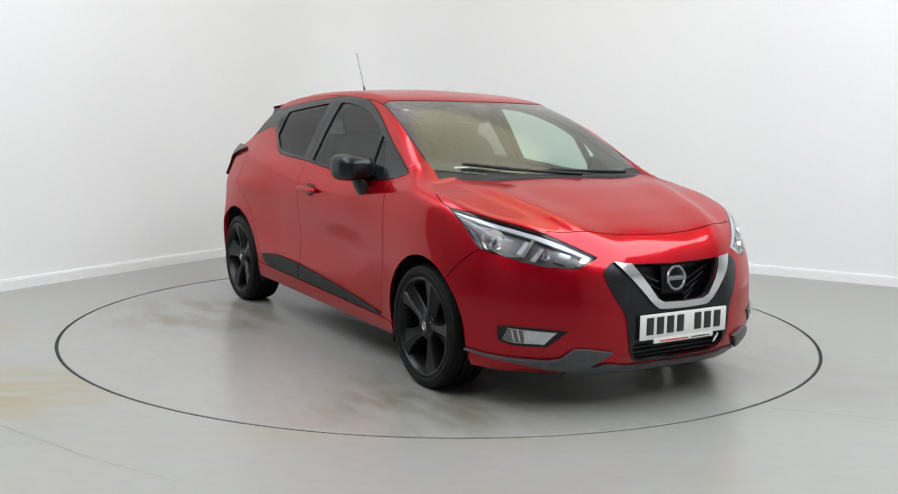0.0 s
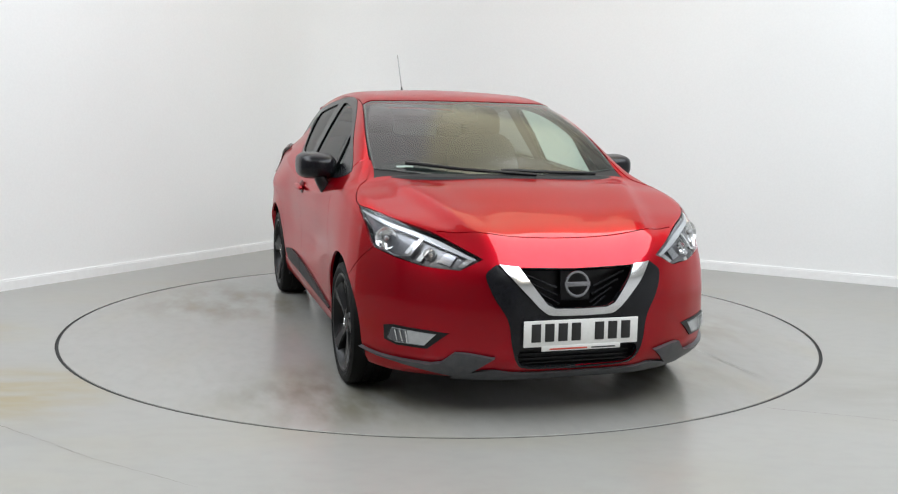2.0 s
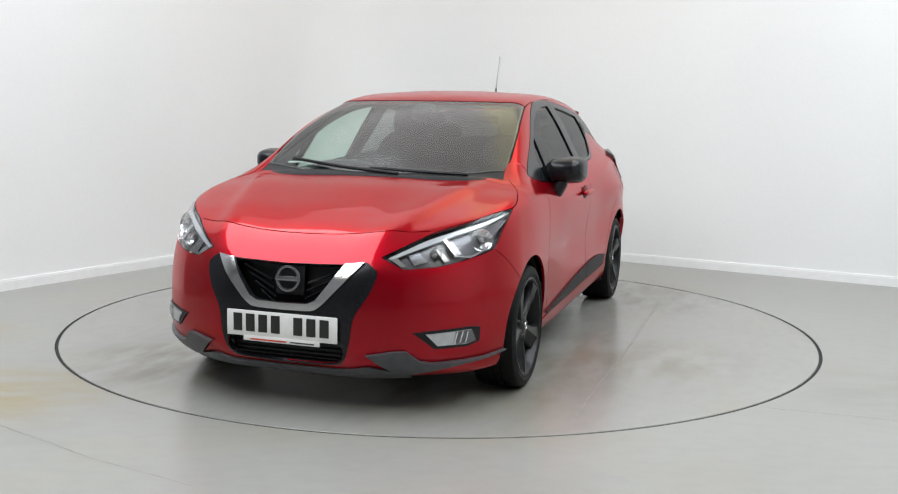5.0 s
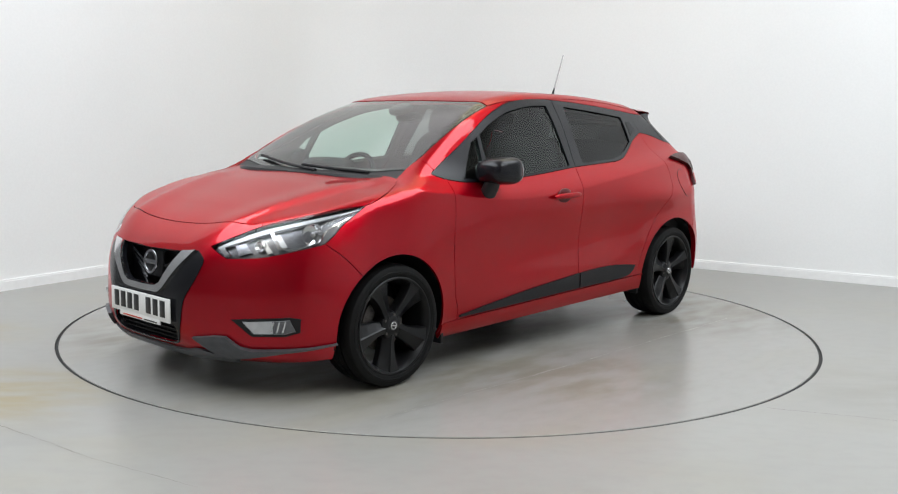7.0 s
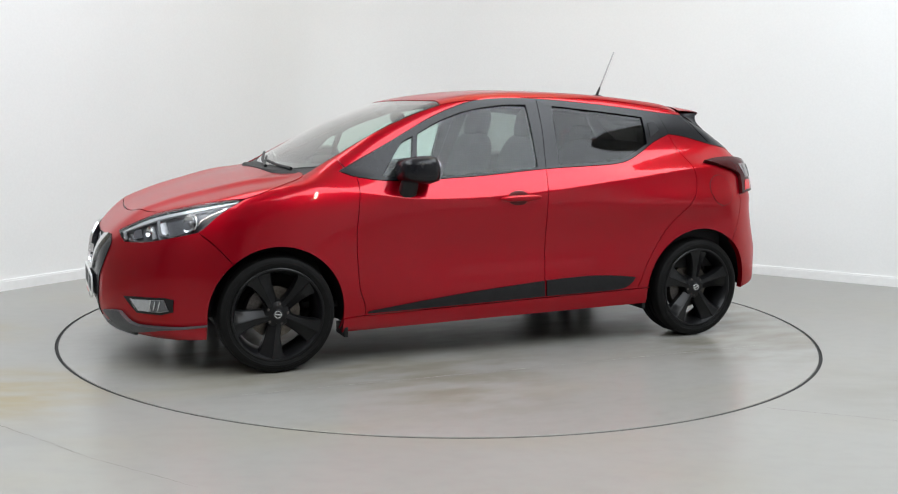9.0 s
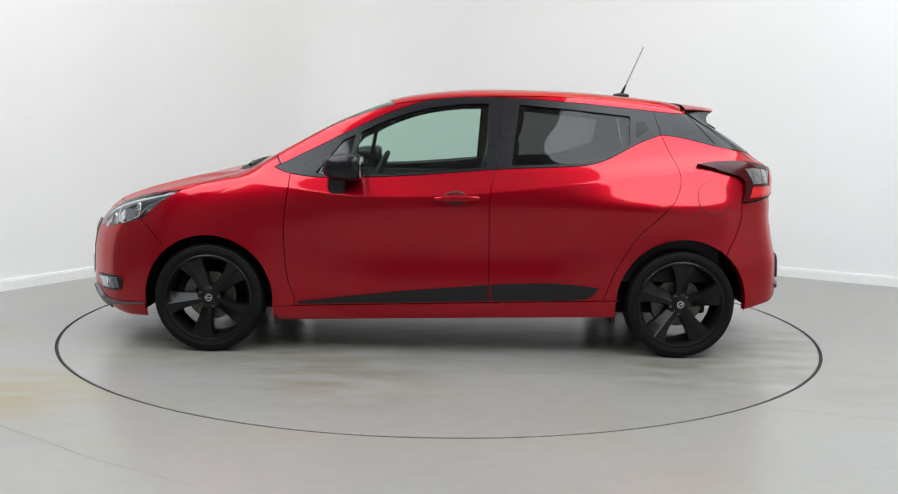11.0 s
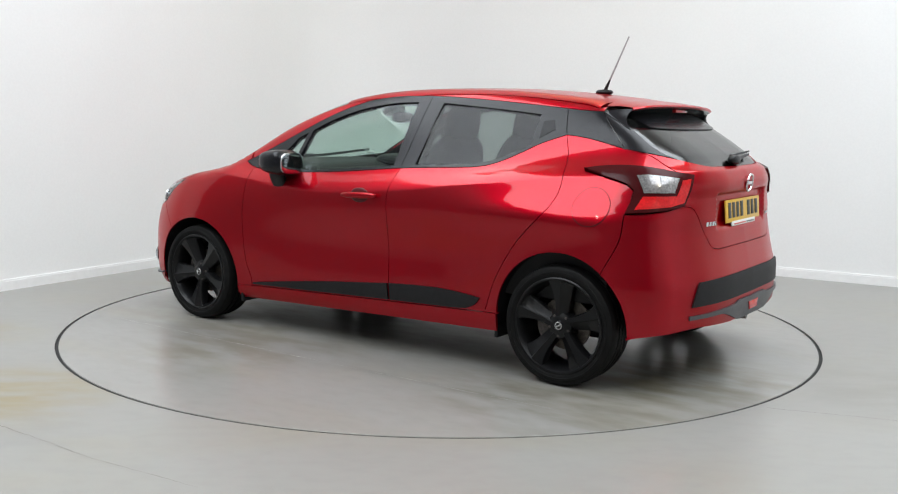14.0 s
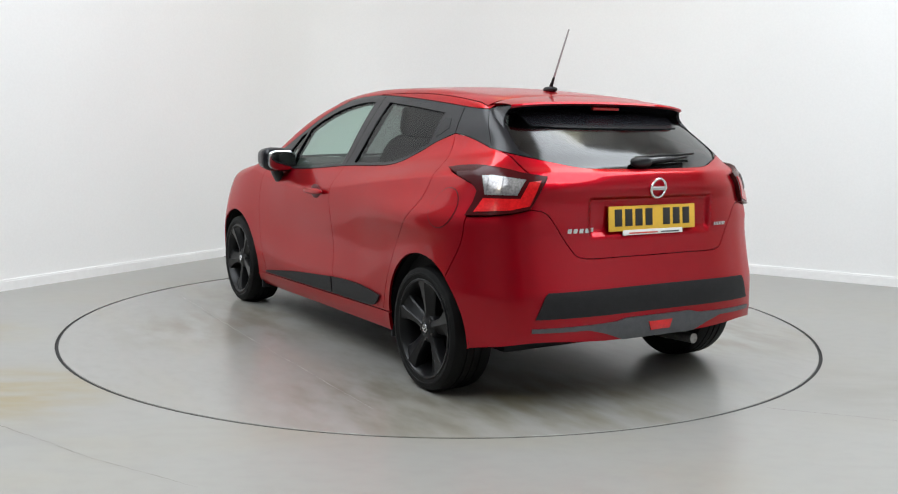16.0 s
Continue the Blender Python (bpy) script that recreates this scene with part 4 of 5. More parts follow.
def build_tail():
    outline = np.vstack([gate_foot[::-1], gate_side[::-1], tail_foot[::-1], rear_seam, arch_rear_a[::-1],
                         run("side", at_side((XR - RR, ZR), (XR - RR, 0.268))),
                         run("rear", [(XR - RR, 0.84, 0.268), (-1.66, 0.82, 0.280), (-1.78, 0.745, 0.302), (-1.86, 0.60, 0.318), (-1.92, 0.3, 0.306), (-1.94, 0, 0.306)])])
    bumper = panel("rear_bumper", M_RED, car, "rear", mirrored(outline), "glossy red rear bumper", thick=0.03)
    pad = np.vstack([run("rear", [(-1.93, 0, 0.540), (-1.90, 0.3, 0.538), (-1.852, 0.585, 0.532)]),
                     run("rear", [(-1.852, 0.585, 0.532), (-1.850, 0.60, 0.518), (-1.845, 0.645, 0.420)], smooth=False), run("rear", [(-1.845, 0.645, 0.417), (-1.92, 0.3, 0.422), (-1.94, 0, 0.424)])])
    panel("bumper_pad", M_TRIM2, bumper, "rear", mirrored(pad), "matt black bumper pad", proud=0.010, thick=0.01)
    low = np.vstack([run("rear", [(-1.94, 0, 0.404), (-1.93, 0.20, 0.404), (-1.925, 0.25, 0.392), (-1.90, 0.40, 0.386), (-1.84, 0.66, 0.380)], smooth=False),
                     run("rear", [(-1.84, 0.66, 0.360), (-1.90, 0.40, 0.362), (-1.91, 0.31, 0.340), (-1.93, 0.22, 0.308), (-1.94, 0, 0.308)], smooth=False)])
    panel("diffuser", M_GUNMETAL, bumper, "rear", mirrored(low), "dark grey rear diffuser", proud=0.012, thick=0.01)
    fog = run("rear", [(-1.94, 0.075, 0.378), (-1.94, -0.075, 0.378), (-1.94, -0.06, 0.336), (-1.94, 0.06, 0.336), (-1.94, 0.075, 0.378)], smooth=False)
    panel("rear_fog_light", M_LAMPRED, bumper, "rear", fog, "red rear fog light", proud=0.016, thick=0.006)
    gate = np.vstack([gate_head, haunch[1:], run("rear", [(-1.707, 0.590, 1.028), tuple(tail_in[-1])], smooth=False), tail_in[::-1], gate_side, gate_foot])
    hatch = panel("tailgate", M_RED, car, "rear", mirrored(gate), "glossy red tailgate", thick=0.03, cell=0.013)
    pane = np.vstack([gate_head, pillar_back[1:], run("rear", [tuple(pillar_back[-1]), (-1.37, 0.3, 1.330), (-1.38, 0, 1.338)])])
    panel("rear_window", M_TINT2, hatch, "rear", mirrored(pane), "dark tinted rear window", thick=0.006, proud=-0.004, inner=M_TINT2, back=False)
    trim = np.vstack([gate_head[-14:], pillar_back[1:], run("rear", [tuple(pillar_back[-1]), (-1.35, 0.50, 1.318), (-1.42, 0.525, 1.25), (-1.55, 0.555, 1.150), (-1.60, 0.545, 1.118)])])
    for s in (0, 1):
        panel("window_edge", M_GLOSSBLACK, hatch, "rear", trim, "gloss black window edge", flip=s, proud=0.001, thick=0.01)
    emblem(hatch, Matrix.Translation((-1.869, 0, 0.967)) @ pose(0, 0, 0, 0, -8, 0), -1, 0.048, M_CHROME)
    plate(hatch, Matrix.Translation((-1.840, 0, 0.834)) @ pose(0, 0, 0, 0, 5, 0), M_PLATEY)
    for y0, y1, z0, z1, many in ((0.475, 0.325, 0.779, 0.799, 5), (-0.385, -0.480, 0.781, 0.797, 7)):
        step = (y1 - y0) / many
        for k in range(many):
            a, b = y0 + step * (k + 0.1), y0 + step * (k + 0.82)
            mark = run("rear", [(-1.82, a, z0), (-1.82, b, z0), (-1.82, b - 0.003, z1), (-1.82, a - 0.003, z1), (-1.82, a, z0)], smooth=False)
            panel("badge", M_CHROME, hatch, "rear", mark, "small silver badge block", proud=0.004, thick=0.004, gap=0.0005)
    # the spoiler's dark reflection in the glass, put on as a black panel
    band = run("rear", [(-1.55, 0.47, 1.232), (-1.56, 0.3, 1.226), (-1.565, 0, 1.224), (-1.56, -0.3, 1.226), (-1.55, -0.47, 1.232)])
    band = np.vstack([band, run("rear", [(-1.40, -0.52, 1.325), (-1.40, 0, 1.332), (-1.40, 0.52, 1.325)])])
    panel("spoiler_reflection", M_GLOSSBLACK, hatch, "rear", band, "black band put on as the spoiler's dark reflection in the window", proud=0.002, thick=0.004)
    # roof spoiler: a slab that goes on from the roof
    bm = bmesh.new()
    n = 33
    rows = []
    for i in range(n):
        y = -0.525 + 1.05 * i / (n - 1)
        k = abs(y) / 0.525
        back = -1.520 + 0.030 * k * k + 0.03 * k ** 8
        tip = 1.349 - 0.012 * k * k - 0.010 * k ** 6
        root = float(TOP(-1.318) - CROWN(-1.318) * y * y) - 0.006 - 0.020 * k ** 8
        prof = [(-1.318, root), (-1.318 * 0.6 + back * 0.4, root * 0.55 + tip * 0.45 + 0.004), (-1.318 * 0.25 + back * 0.75, root * 0.22 + tip * 0.78 + 0.003), (back + 0.006, tip), (back, tip - 0.008), (back + 0.012, tip - 0.016)]
        rows.append([bm.verts.new((x, y, z)) for x, z in prof])
    for a, b in zip(rows[:-1], rows[1:]):
        for j in range(5):
            bm.faces.new((a[j], b[j], b[j + 1], a[j + 1]))
    wing = part("roof_spoiler", bm, M_RED, hatch, "red roof spoiler")
    bm = bmesh.new()
    rows = []
    for i in range(n):
        y = -0.525 + 1.05 * i / (n - 1)
        k = abs(y) / 0.525
        back = -1.520 + 0.030 * k * k + 0.03 * k ** 8
        tip = 1.349 - 0.012 * k * k - 0.010 * k ** 6
        rows.append([bm.verts.new(c) for c in ((back + 0.012, y, tip - 0.016), (back * 0.6 - 1.318 * 0.4, y, tip - 0.040), (back * 0.4 - 1.318 * 0.6, y, 1.292 - 0.01 * k), (-1.345, y, 1.29 - 0.01 * k), (-1.318, y, 1.33 - 0.03 * k))])
    for a, b in zip(rows[:-1], rows[1:]):
        for j in range(4):
            bm.faces.new((a[j], b[j], b[j + 1], a[j + 1]))
    for r in (rows[0], rows[-1]):
        bm.faces.new(r)
    bmesh.ops.recalc_face_normals(bm, faces=bm.faces)
    part("spoiler_underside", bm, M_GLOSSBLACK, wing, "gloss black underside of the spoiler")
    # black fins that join the spoiler's ends to the window's edge
    for q in (-1, 1):
        bm = bmesh.new()
        rows = []
        for i in range(9):
            u = i / 8
            top = Vector((-1.320 - 0.135 * u, 0.523 - 0.004 * u, 1.316 + 0.006 * u))
            foot = on_skin("rear", [(-1.32 - 0.10 * u, 0.555 - 0.03 * u, 1.308 - 0.085 * u)])[0]
            foot = Vector(foot) + Vector((-0.004, 0.002, 0))
            row = []
            for j in range(7):
                w = j / 6
                c = top.lerp(foot, w)
                c.x += 0.035 * u * math.sin(math.pi * w) * (1 - 0.3 * w)
                row += [c]
            rows.append([(bm.verts.new((c.x, q * c.y, c.z)), bm.verts.new((c.x + 0.004, q * (c.y - 0.016), c.z))) for c in row])
        for a, b in zip(rows[:-1], rows[1:]):
            for j in range(6):
                for k in (0, 1):
                    bm.faces.new((a[j][k], b[j][k], b[j + 1][k], a[j + 1][k]))
        for j in range(6):
            bm.faces.new((rows[-1][j][0], rows[-1][j + 1][0], rows[-1][j + 1][1], rows[-1][j][1]))
        bmesh.ops.recalc_face_normals(bm, faces=bm.faces)
        part("spoiler_fin", bm, M_GLOSSBLACK, wing, "gloss black spoiler fin")
    part("brake_light", block((0.02, 0.16, 0.014), Matrix.Translation((-1.485, 0, 1.318)), 0.004), M_LAMPRED, wing, "red high brake light")
    # rear wiper
    p = on_skin("rear", [(-1.8, 0.045, 1.068), (-1.75, -0.26, 1.088)])
    n0 = skin_normal(p)
    a, b = p[0] + n0[0] * 0.012, p[1] + n0[1] * 0.018
    wiper = part("rear_wiper", rod(a, b, 0.011, 0.006, 10), M_TRIM, hatch, "black rear wiper")
    part("wiper_base", moulded((0.05, 0.12, 0.05), Matrix.Translation(p[0] + n0[0] * 0.016), (2.5, 2.5), 20, 10), M_TRIM, wiper)
    part("wiper_blade", rod(p[0] + n0[0] * 0.01 + np.array([0.012, 0.02, 0.025]), p[1] + n0[1] * 0.01 + np.array([0.012, -0.06, 0.02]), 0.006, 0.005, 8), M_TRIM, wiper)


def build_top():
    hood = np.vstack([hood_front, lamp_top[lamp_mid:], hood_side, cowl])
    panel("bonnet", M_RED, car, "top", mirrored(hood), "glossy red bonnet")
    panel("roof", M_RED, car, "top", mirrored(np.vstack([glass_head[::-1], roof_side, roof_back])), "glossy red roof", thick=0.025, inner=M_LINER)
    panel("windscreen", M_SCREEN, car, "top", mirrored(np.vstack([glass_foot, glass_side, glass_head])), "clear laminated windscreen", thick=0.004, proud=-0.003, inner=M_GLASS, back=False, gap=0.004)
    edge = np.vstack([glass_foot, glass_side, glass_head])
    rim = shrink(tidy(top_in(mirrored(edge))), 0.012)
    rim3 = top_out(rim)
    panel("windscreen_seal", M_TRIM, car, "top", mirrored(edge), "black windscreen border", holes=[rim3], thick=0.004, proud=-0.005, gap=0.0)
    scuttle = np.vstack([cowl[::-1], run("top", [(1.09, 0.69, 0.9), (1.01, 0.662, 0.9)]), glass_foot[::-1]])
    panel("scuttle", M_TRIM, car, "top", mirrored(scuttle), "black plastic scuttle below the windscreen", proud=-0.006, thick=0.01)
    for (x0, y0), (x1, y1) in (((1.155, 0.15), (1.01, -0.50)), ((1.10, 0.50), (1.10, -0.02))):
        pts = run("top", [(x0, y0, 1), ((x0 + x1) / 2 + 0.012, (y0 + y1) / 2, 1), (x1, y1, 1)], 0.08)
        n0 = skin_normal(pts)
        bm = tube(pts + n0 * 0.013, 0.0085)
        part("wiper", bm, M_TRIM, car, "black windscreen wiper")
    for s in (0, 1):
        corner = run("top", [(1.25, 0.70, 0.9), (1.25, 0.815, 0.9), (1.12, 0.80, 0.9), (0.96, 0.72, 1), (0.90, 0.672, 1), (0.95, 0.658, 1), (1.01, 0.659, 0.9), (1.095, 0.675, 0.9), (1.25, 0.70, 0.9)], smooth=False)
        panel("wing_corner", M_RED, car, "top", corner, "red wing corner by the windscreen", flip=s, proud=-0.0035, thick=0.006)
    base = part("antenna", moulded((0.10, 0.045, 0.03), Matrix.Translation((-1.05, 0, 1.418)), (2.4, 2.4), 20, 10), M_TRIM, car, "roof antenna on a black base")
    rod_a, rod_b = Vector((-1.053, 0, 1.425)), Vector((-1.178, -0.008, 1.712))
    part("antenna_foot", rod(rod_a, rod_a.lerp(rod_b, 0.2), 0.011, 0.005), M_TRIM, base)
    part("antenna_rod", rod(rod_a.lerp(rod_b, 0.2), rod_b, 0.0052, 0.0040), M_ANTENNA, base)
    part("underbody", block((3.0, 1.1, 0.06), pose(0.02, 0, 0.215), 0.02), M_TRIM2, car, "black underbody")
    part("floor_pan", block((1.72, 1.56, 0.05), pose(0.0, 0, 0.232), 0.015), M_TRIM2, car, "black floor pan between the wheels")
    part("rear_undertray", block((0.46, 1.0, 0.05), pose(-1.52, 0, 0.345), 0.02), M_TRIM2, car, "black tray under the tail")
    part("exhaust", rod((-1.1, -0.32, 0.20), (-1.78, -0.36, 0.225), 0.025, 0.025, 14), M_STEEL, car, "steel exhaust pipe")
    part("tow_eye", rod((-1.83, 0.42, 0.322), (-1.83, 0.42, 0.298), 0.010, 0.012, 10), M_DEEPRED, car)
    for x in (XF, XR):
        for s in (-1, 1):
            bm = bmesh.new()
            prof = []
            n = 30
            for i in range(n + 1):
                a = math.radians(-12 + (204 if x > 0 else 193) * i / n)
                r = 0.352 if x > 0 else 0.358
                prof.append([bm.verts.new((x + r * math.cos(a), s * y, 0.295 + r * math.sin(a))) for y in (0.835, 0.48)])
            for a, b in zip(prof[:-1], prof[1:]):
                bm.faces.new((a[0], b[0], b[1], a[1]))
            bm.faces.new([p[1] for p in prof])
            part("wheel_arch_liner", bm, M_TRIM2, car, "black wheel arch liner")
    for x, z0, sx in ((0.905, 0.15, 1), (-0.905, 0.185, -1)):
        for s in (-1, 1):
            part("mud_flap", block((0.02, 0.15, 0.06), pose(x, s * 0.755, z0 + 0.025), 0.004), M_TRIM2, car, "black mud flap")


def build_wheel():
    """Built round the y axis, outer face to +y."""
    wheel = new("wheel")
    R = 0.292
    part("tyre", lathe([(0.228, -0.095), (0.245, -0.103), (0.27, -0.104), (0.285, -0.096), (R - 0.003, -0.08), (R, -0.06), (R, -0.041), (R - 0.006, -0.040), (R - 0.006, -0.034), (R, -0.033),
                        (R, -0.004), (R - 0.006, -0.003), (R - 0.006, 0.003), (R, 0.004), (R, 0.033), (R - 0.006, 0.034), (R - 0.006, 0.040), (R, 0.041), (R, 0.06), (R - 0.003, 0.08), (0.283, 0.097), (0.272, 0.1035),
                        (0.262, 0.1045), (0.2605, 0.1065), (0.252, 0.1065), (0.2505, 0.104), (0.240, 0.102), (0.232, 0.096)], 96), M_RUBBER, wheel, "black low-profile tyre")
    part("rim", lathe([(0.233, 0.094), (0.234, 0.101), (0.229, 0.104), (0.222, 0.102), (0.216, 0.092), (0.205, 0.07), (0.198, 0.02), (0.195, -0.05), (0.205, -0.085), (0.23, -0.095)], 72), M_WHEEL, wheel, "gloss black alloy rim")
    part("hub", lathe([(0.001, 0.086), (0.030, 0.086), (0.045, 0.081), (0.062, 0.074), (0.070, 0.06), (0.072, 0.02)], 40), M_WHEEL, wheel)
    for i in range(5):
        bm = bmesh.new()
        prof = []
        rows = [(0.045, 0.034, 0.028, 0.080), (0.075, 0.033, 0.034, 0.080), (0.11, 0.036, 0.039, 0.084), (0.15, 0.045, 0.047, 0.089), (0.185, 0.059, 0.058, 0.094), (0.212, 0.078, 0.072, 0.097), (0.226, 0.094, 0.084, 0.099)]
        for r, w0, w1, y in rows:
            tw = -0.055 * (r - 0.045)   # the spokes lean like a pinwheel
            prof.append([bm.verts.new(c) for c in ((r, y - 0.052, -w0 + tw), (r, y - 0.012, -w0 + tw), (r, y - 0.001, -w0 + 0.006 + tw), (r, y + 0.003, -0.004 + tw), (r, y - 0.004, 0.002 + tw), (r, y - 0.016, w1 - 0.006 + tw), (r, y - 0.024, w1 + tw), (r, y - 0.056, w1 + tw))])
        for a, b in zip(prof[:-1], prof[1:]):
            for j in range(8):
                bm.faces.new((a[j], b[j], b[(j + 1) % 8], a[(j + 1) % 8]))
        bm.faces.new(prof[0]), bm.faces.new(prof[-1][::-1])
        bmesh.ops.recalc_face_normals(bm, faces=bm.faces)
        bm.transform(Matrix.Rotation(radians(72 * i + 18), 4, "Y"))
        part("spoke", bm, M_WHEEL, wheel)
        a = radians(72 * i + 54)
        part("bolt", rod((0.052 * math.cos(a), 0.055, -0.052 * math.sin(a)), (0.052 * math.cos(a), 0.082, -0.052 * math.sin(a)), 0.008, 0.007, 6), M_STEEL2, wheel)
    cap = part("centre_cap", lathe([(0.001, 0.0885), (0.022, 0.0885), (0.027, 0.086), (0.029, 0.080)], 32), M_GLOSSBLACK, wheel, "black centre cap with a silver ring")
    part("cap_ring", lathe([(0.0135, 0.0886), (0.0145, 0.0905), (0.0185, 0.0905), (0.0195, 0.0886)], 32), M_CAP, cap)
    part("cap_bar", block((0.038, 0.003, 0.007), pose(0, 0.0895, 0), 0.001), M_CAP, cap)
    part("brake_disc", lathe([(0.06, 0.012), (0.13, 0.010), (0.132, 0.0), (0.06, -0.01)], 48), M_DISC, wheel, "worn steel brake disc")
    bm = lathe([(0.09, 0.03), (0.145, 0.03), (0.15, 0.02), (0.15, -0.03), (0.09, -0.03), (0.09, 0.03)], 72)
    bmesh.ops.delete(bm, geom=[v for v in bm.verts if not (v.co.x > 0.055 and v.co.z > -0.06)], context="VERTS")
    part("brake_caliper", bm, M_STEEL2, wheel, "dull brake caliper")
    return wheel


def build_cabin():
    part("cabin_floor", block((2.7, 1.4, 0.04), pose(-0.25, 0, 0.30), 0.01), M_TRIM2, car, "dark cabin floor")
    for s in (-1, 1):
        part("door_lining", block((2.35, 0.03, 0.52), pose(-0.3, s * 0.765, 0.66), 0.012), M_TRIM2, car, "dark door lining")
    bm = moulded((0.55, 1.42, 0.36), Matrix.Translation((0.83, 0, 0.80)), (4, 4), 36, 16)
    dash = part("dashboard", bm, M_TRIM2, car, "dark dashboard")
    part("dash_top", moulded((0.62, 1.36, 0.10), Matrix.Translation((0.88, 0, 0.93)) @ pose(0, 0, 0, 0, -3, 0), (4, 4), 36, 12), M_TRIM2, dash)
    part("instrument_hood", moulded((0.2, 0.36, 0.10), Matrix.Translation((0.64, -0.36, 0.975)), (3, 3), 28, 12), M_TRIM2, dash)
    # steering wheel on the right
    bm = bmesh.new()
    m = Matrix.Translation((0.46, -0.36, 0.88)) @ pose(0, 0, 0, 0, 64, 0)
    for i in range(36):
        for j in range(8):
            a, b = 2 * math.pi * i / 36, 2 * math.pi * j / 8
            r = 0.175 + 0.016 * math.cos(b)
            bm.verts.new(m @ Vector((r * math.cos(a), r * math.sin(a), 0.016 * math.sin(b))))
    bm.verts.ensure_lookup_table()
    for i in range(36):
        for j in range(8):
            bm.faces.new([bm.verts[k] for k in (i * 8 + j, (i + 1) % 36 * 8 + j, (i + 1) % 36 * 8 + (j + 1) % 8, i * 8 + (j + 1) % 8)])
    wheel = part("steering_wheel", bm, M_TRIM2, car, "dark steering wheel on the right")
    part("wheel_boss", moulded((0.13, 0.15, 0.05), m, (2.6, 2.6), 20, 10), M_TRIM2, wheel)
    for e in ((0, 0.17, 0), (0, -0.17, 0), (0.17, 0, 0)):
        part("wheel_spoke", rod(m @ Vector((0, 0, 0)), m @ Vector(e), 0.018, 0.014, 8), M_TRIM2, wheel)
    for s in (-1, 1):
        seat = part("front_seat", moulded((0.52, 0.5, 0.2), pose(0.05, s * 0.36, 0.52), (4, 4), 28, 12), M_CLOTH, car, "dark cloth front seat")
        part("seat_back", moulded((0.15, 0.48, 0.66), Matrix.Translation((-0.27, s * 0.36, 0.86)) @ pose(0, 0, 0, 0, -17, 0), (3.4, 3.4), 32, 20), M_CLOTH, seat)
        part("headrest", moulded((0.11, 0.27, 0.22), Matrix.Translation((-0.37, s * 0.36, 1.235)) @ pose(0, 0, 0, 0, -12, 0), (2.8, 2.8), 28, 14), M_CLOTH, seat)
        for y in (-0.06, 0.06):
            part("headrest_post", rod((-0.345, s * 0.36 + y, 1.08), (-0.375, s * 0.36 + y, 1.2), 0.007, 0.007, 8), M_STEEL, seat)
    bench = part("rear_bench", moulded((0.52, 1.3, 0.2), pose(-0.78, 0, 0.55), (5, 5), 36, 12), M_CLOTH, car, "dark cloth rear bench")
    part("bench_back", moulded((0.14, 1.28, 0.62), Matrix.Translation((-1.10, 0, 0.84)) @ pose(0, 0, 0, 0, -20, 0), (5, 5), 36, 18), M_CLOTH, bench)
    for y in (-0.42, 0.42):
        part("headrest", moulded((0.09, 0.25, 0.15), Matrix.Translation((-1.2, y, 1.16)), (2.8, 2.8), 24, 12), M_CLOTH, bench)
    part("parcel_shelf", block((0.36, 1.2, 0.025), pose(-1.40, 0, 1.0), 0.006), M_TRIM2, car, "dark parcel shelf")
    glass = part("rear_view_mirror", moulded((0.03, 0.22, 0.065), Matrix.Translation((0.33, 0, 1.265)), (3, 3), 24, 10), M_TRIM, car, "dark rear-view mirror")
    part("sensor_box", moulded((0.12, 0.13, 0.05), Matrix.Translation((0.40, 0, 1.31)) @ pose(0, 0, 0, 0, 22, 0), (3.5, 3.5), 20, 10), M_TRIM, car, "black sensor box behind the windscreen")
    part("windscreen_sticker", block((0.012, 0.085, 0.004), Matrix.Translation((1.005, -0.50, 1.018)) @ pose(0, 0, 0, 0, 30, 0), 0), M_PLATEW, car, "small white sticker")


build_top()
build_nose()
for flank in (0, 1):
    build_headlamp(flank)
    build_flank(flank)
build_tail()
build_cabin()
first = build_wheel()
first.parent = car
first.matrix_basis = pose(XF, 0.764, 0.292, 0, -12, 0)
copy_thing(first, pose(XR, 0.758, 0.292, 0, 31, 0))
copy_thing(first, pose(XF, -0.764, 0.292, 0, 12, 180))
copy_thing(first, pose(XR, -0.758, 0.292, 0, 40, 180))


# ---------------------------------------------------------------- the room
def flat(name, verts, faces, mat, smooth=False):
    me = bpy.data.meshes.new(name)
    me.from_pydata([tuple(v) for v in verts], [], faces)
    me.materials.append(mat)
    if smooth:
        me.polygons.foreach_set("use_smooth", [True] * len(me.polygons))
        me.set_sharp_from_angle(angle=radians(30))
    return new(name, me)


TABLE = 2.2234
SIDE, HIGH, COVE = 12.0, 4.7, 1.1
WHITE_END = 5.3   # white wall ends here; an unseen grey wall, added to darken reflections, goes on


def wall_line(off):
    """The room's plan, rounded in its far corner; off: metres in front of the wall."""
    r = COVE - off
    a, b = off, SIDE - off
    pts = [(COVE - r * math.cos(t), COVE - r * math.sin(t)) for t in np.radians(np.linspace(0, 90, 25))]
    return pts + [(WHITE_END, a), (b, a), (b, b), (a, b)]


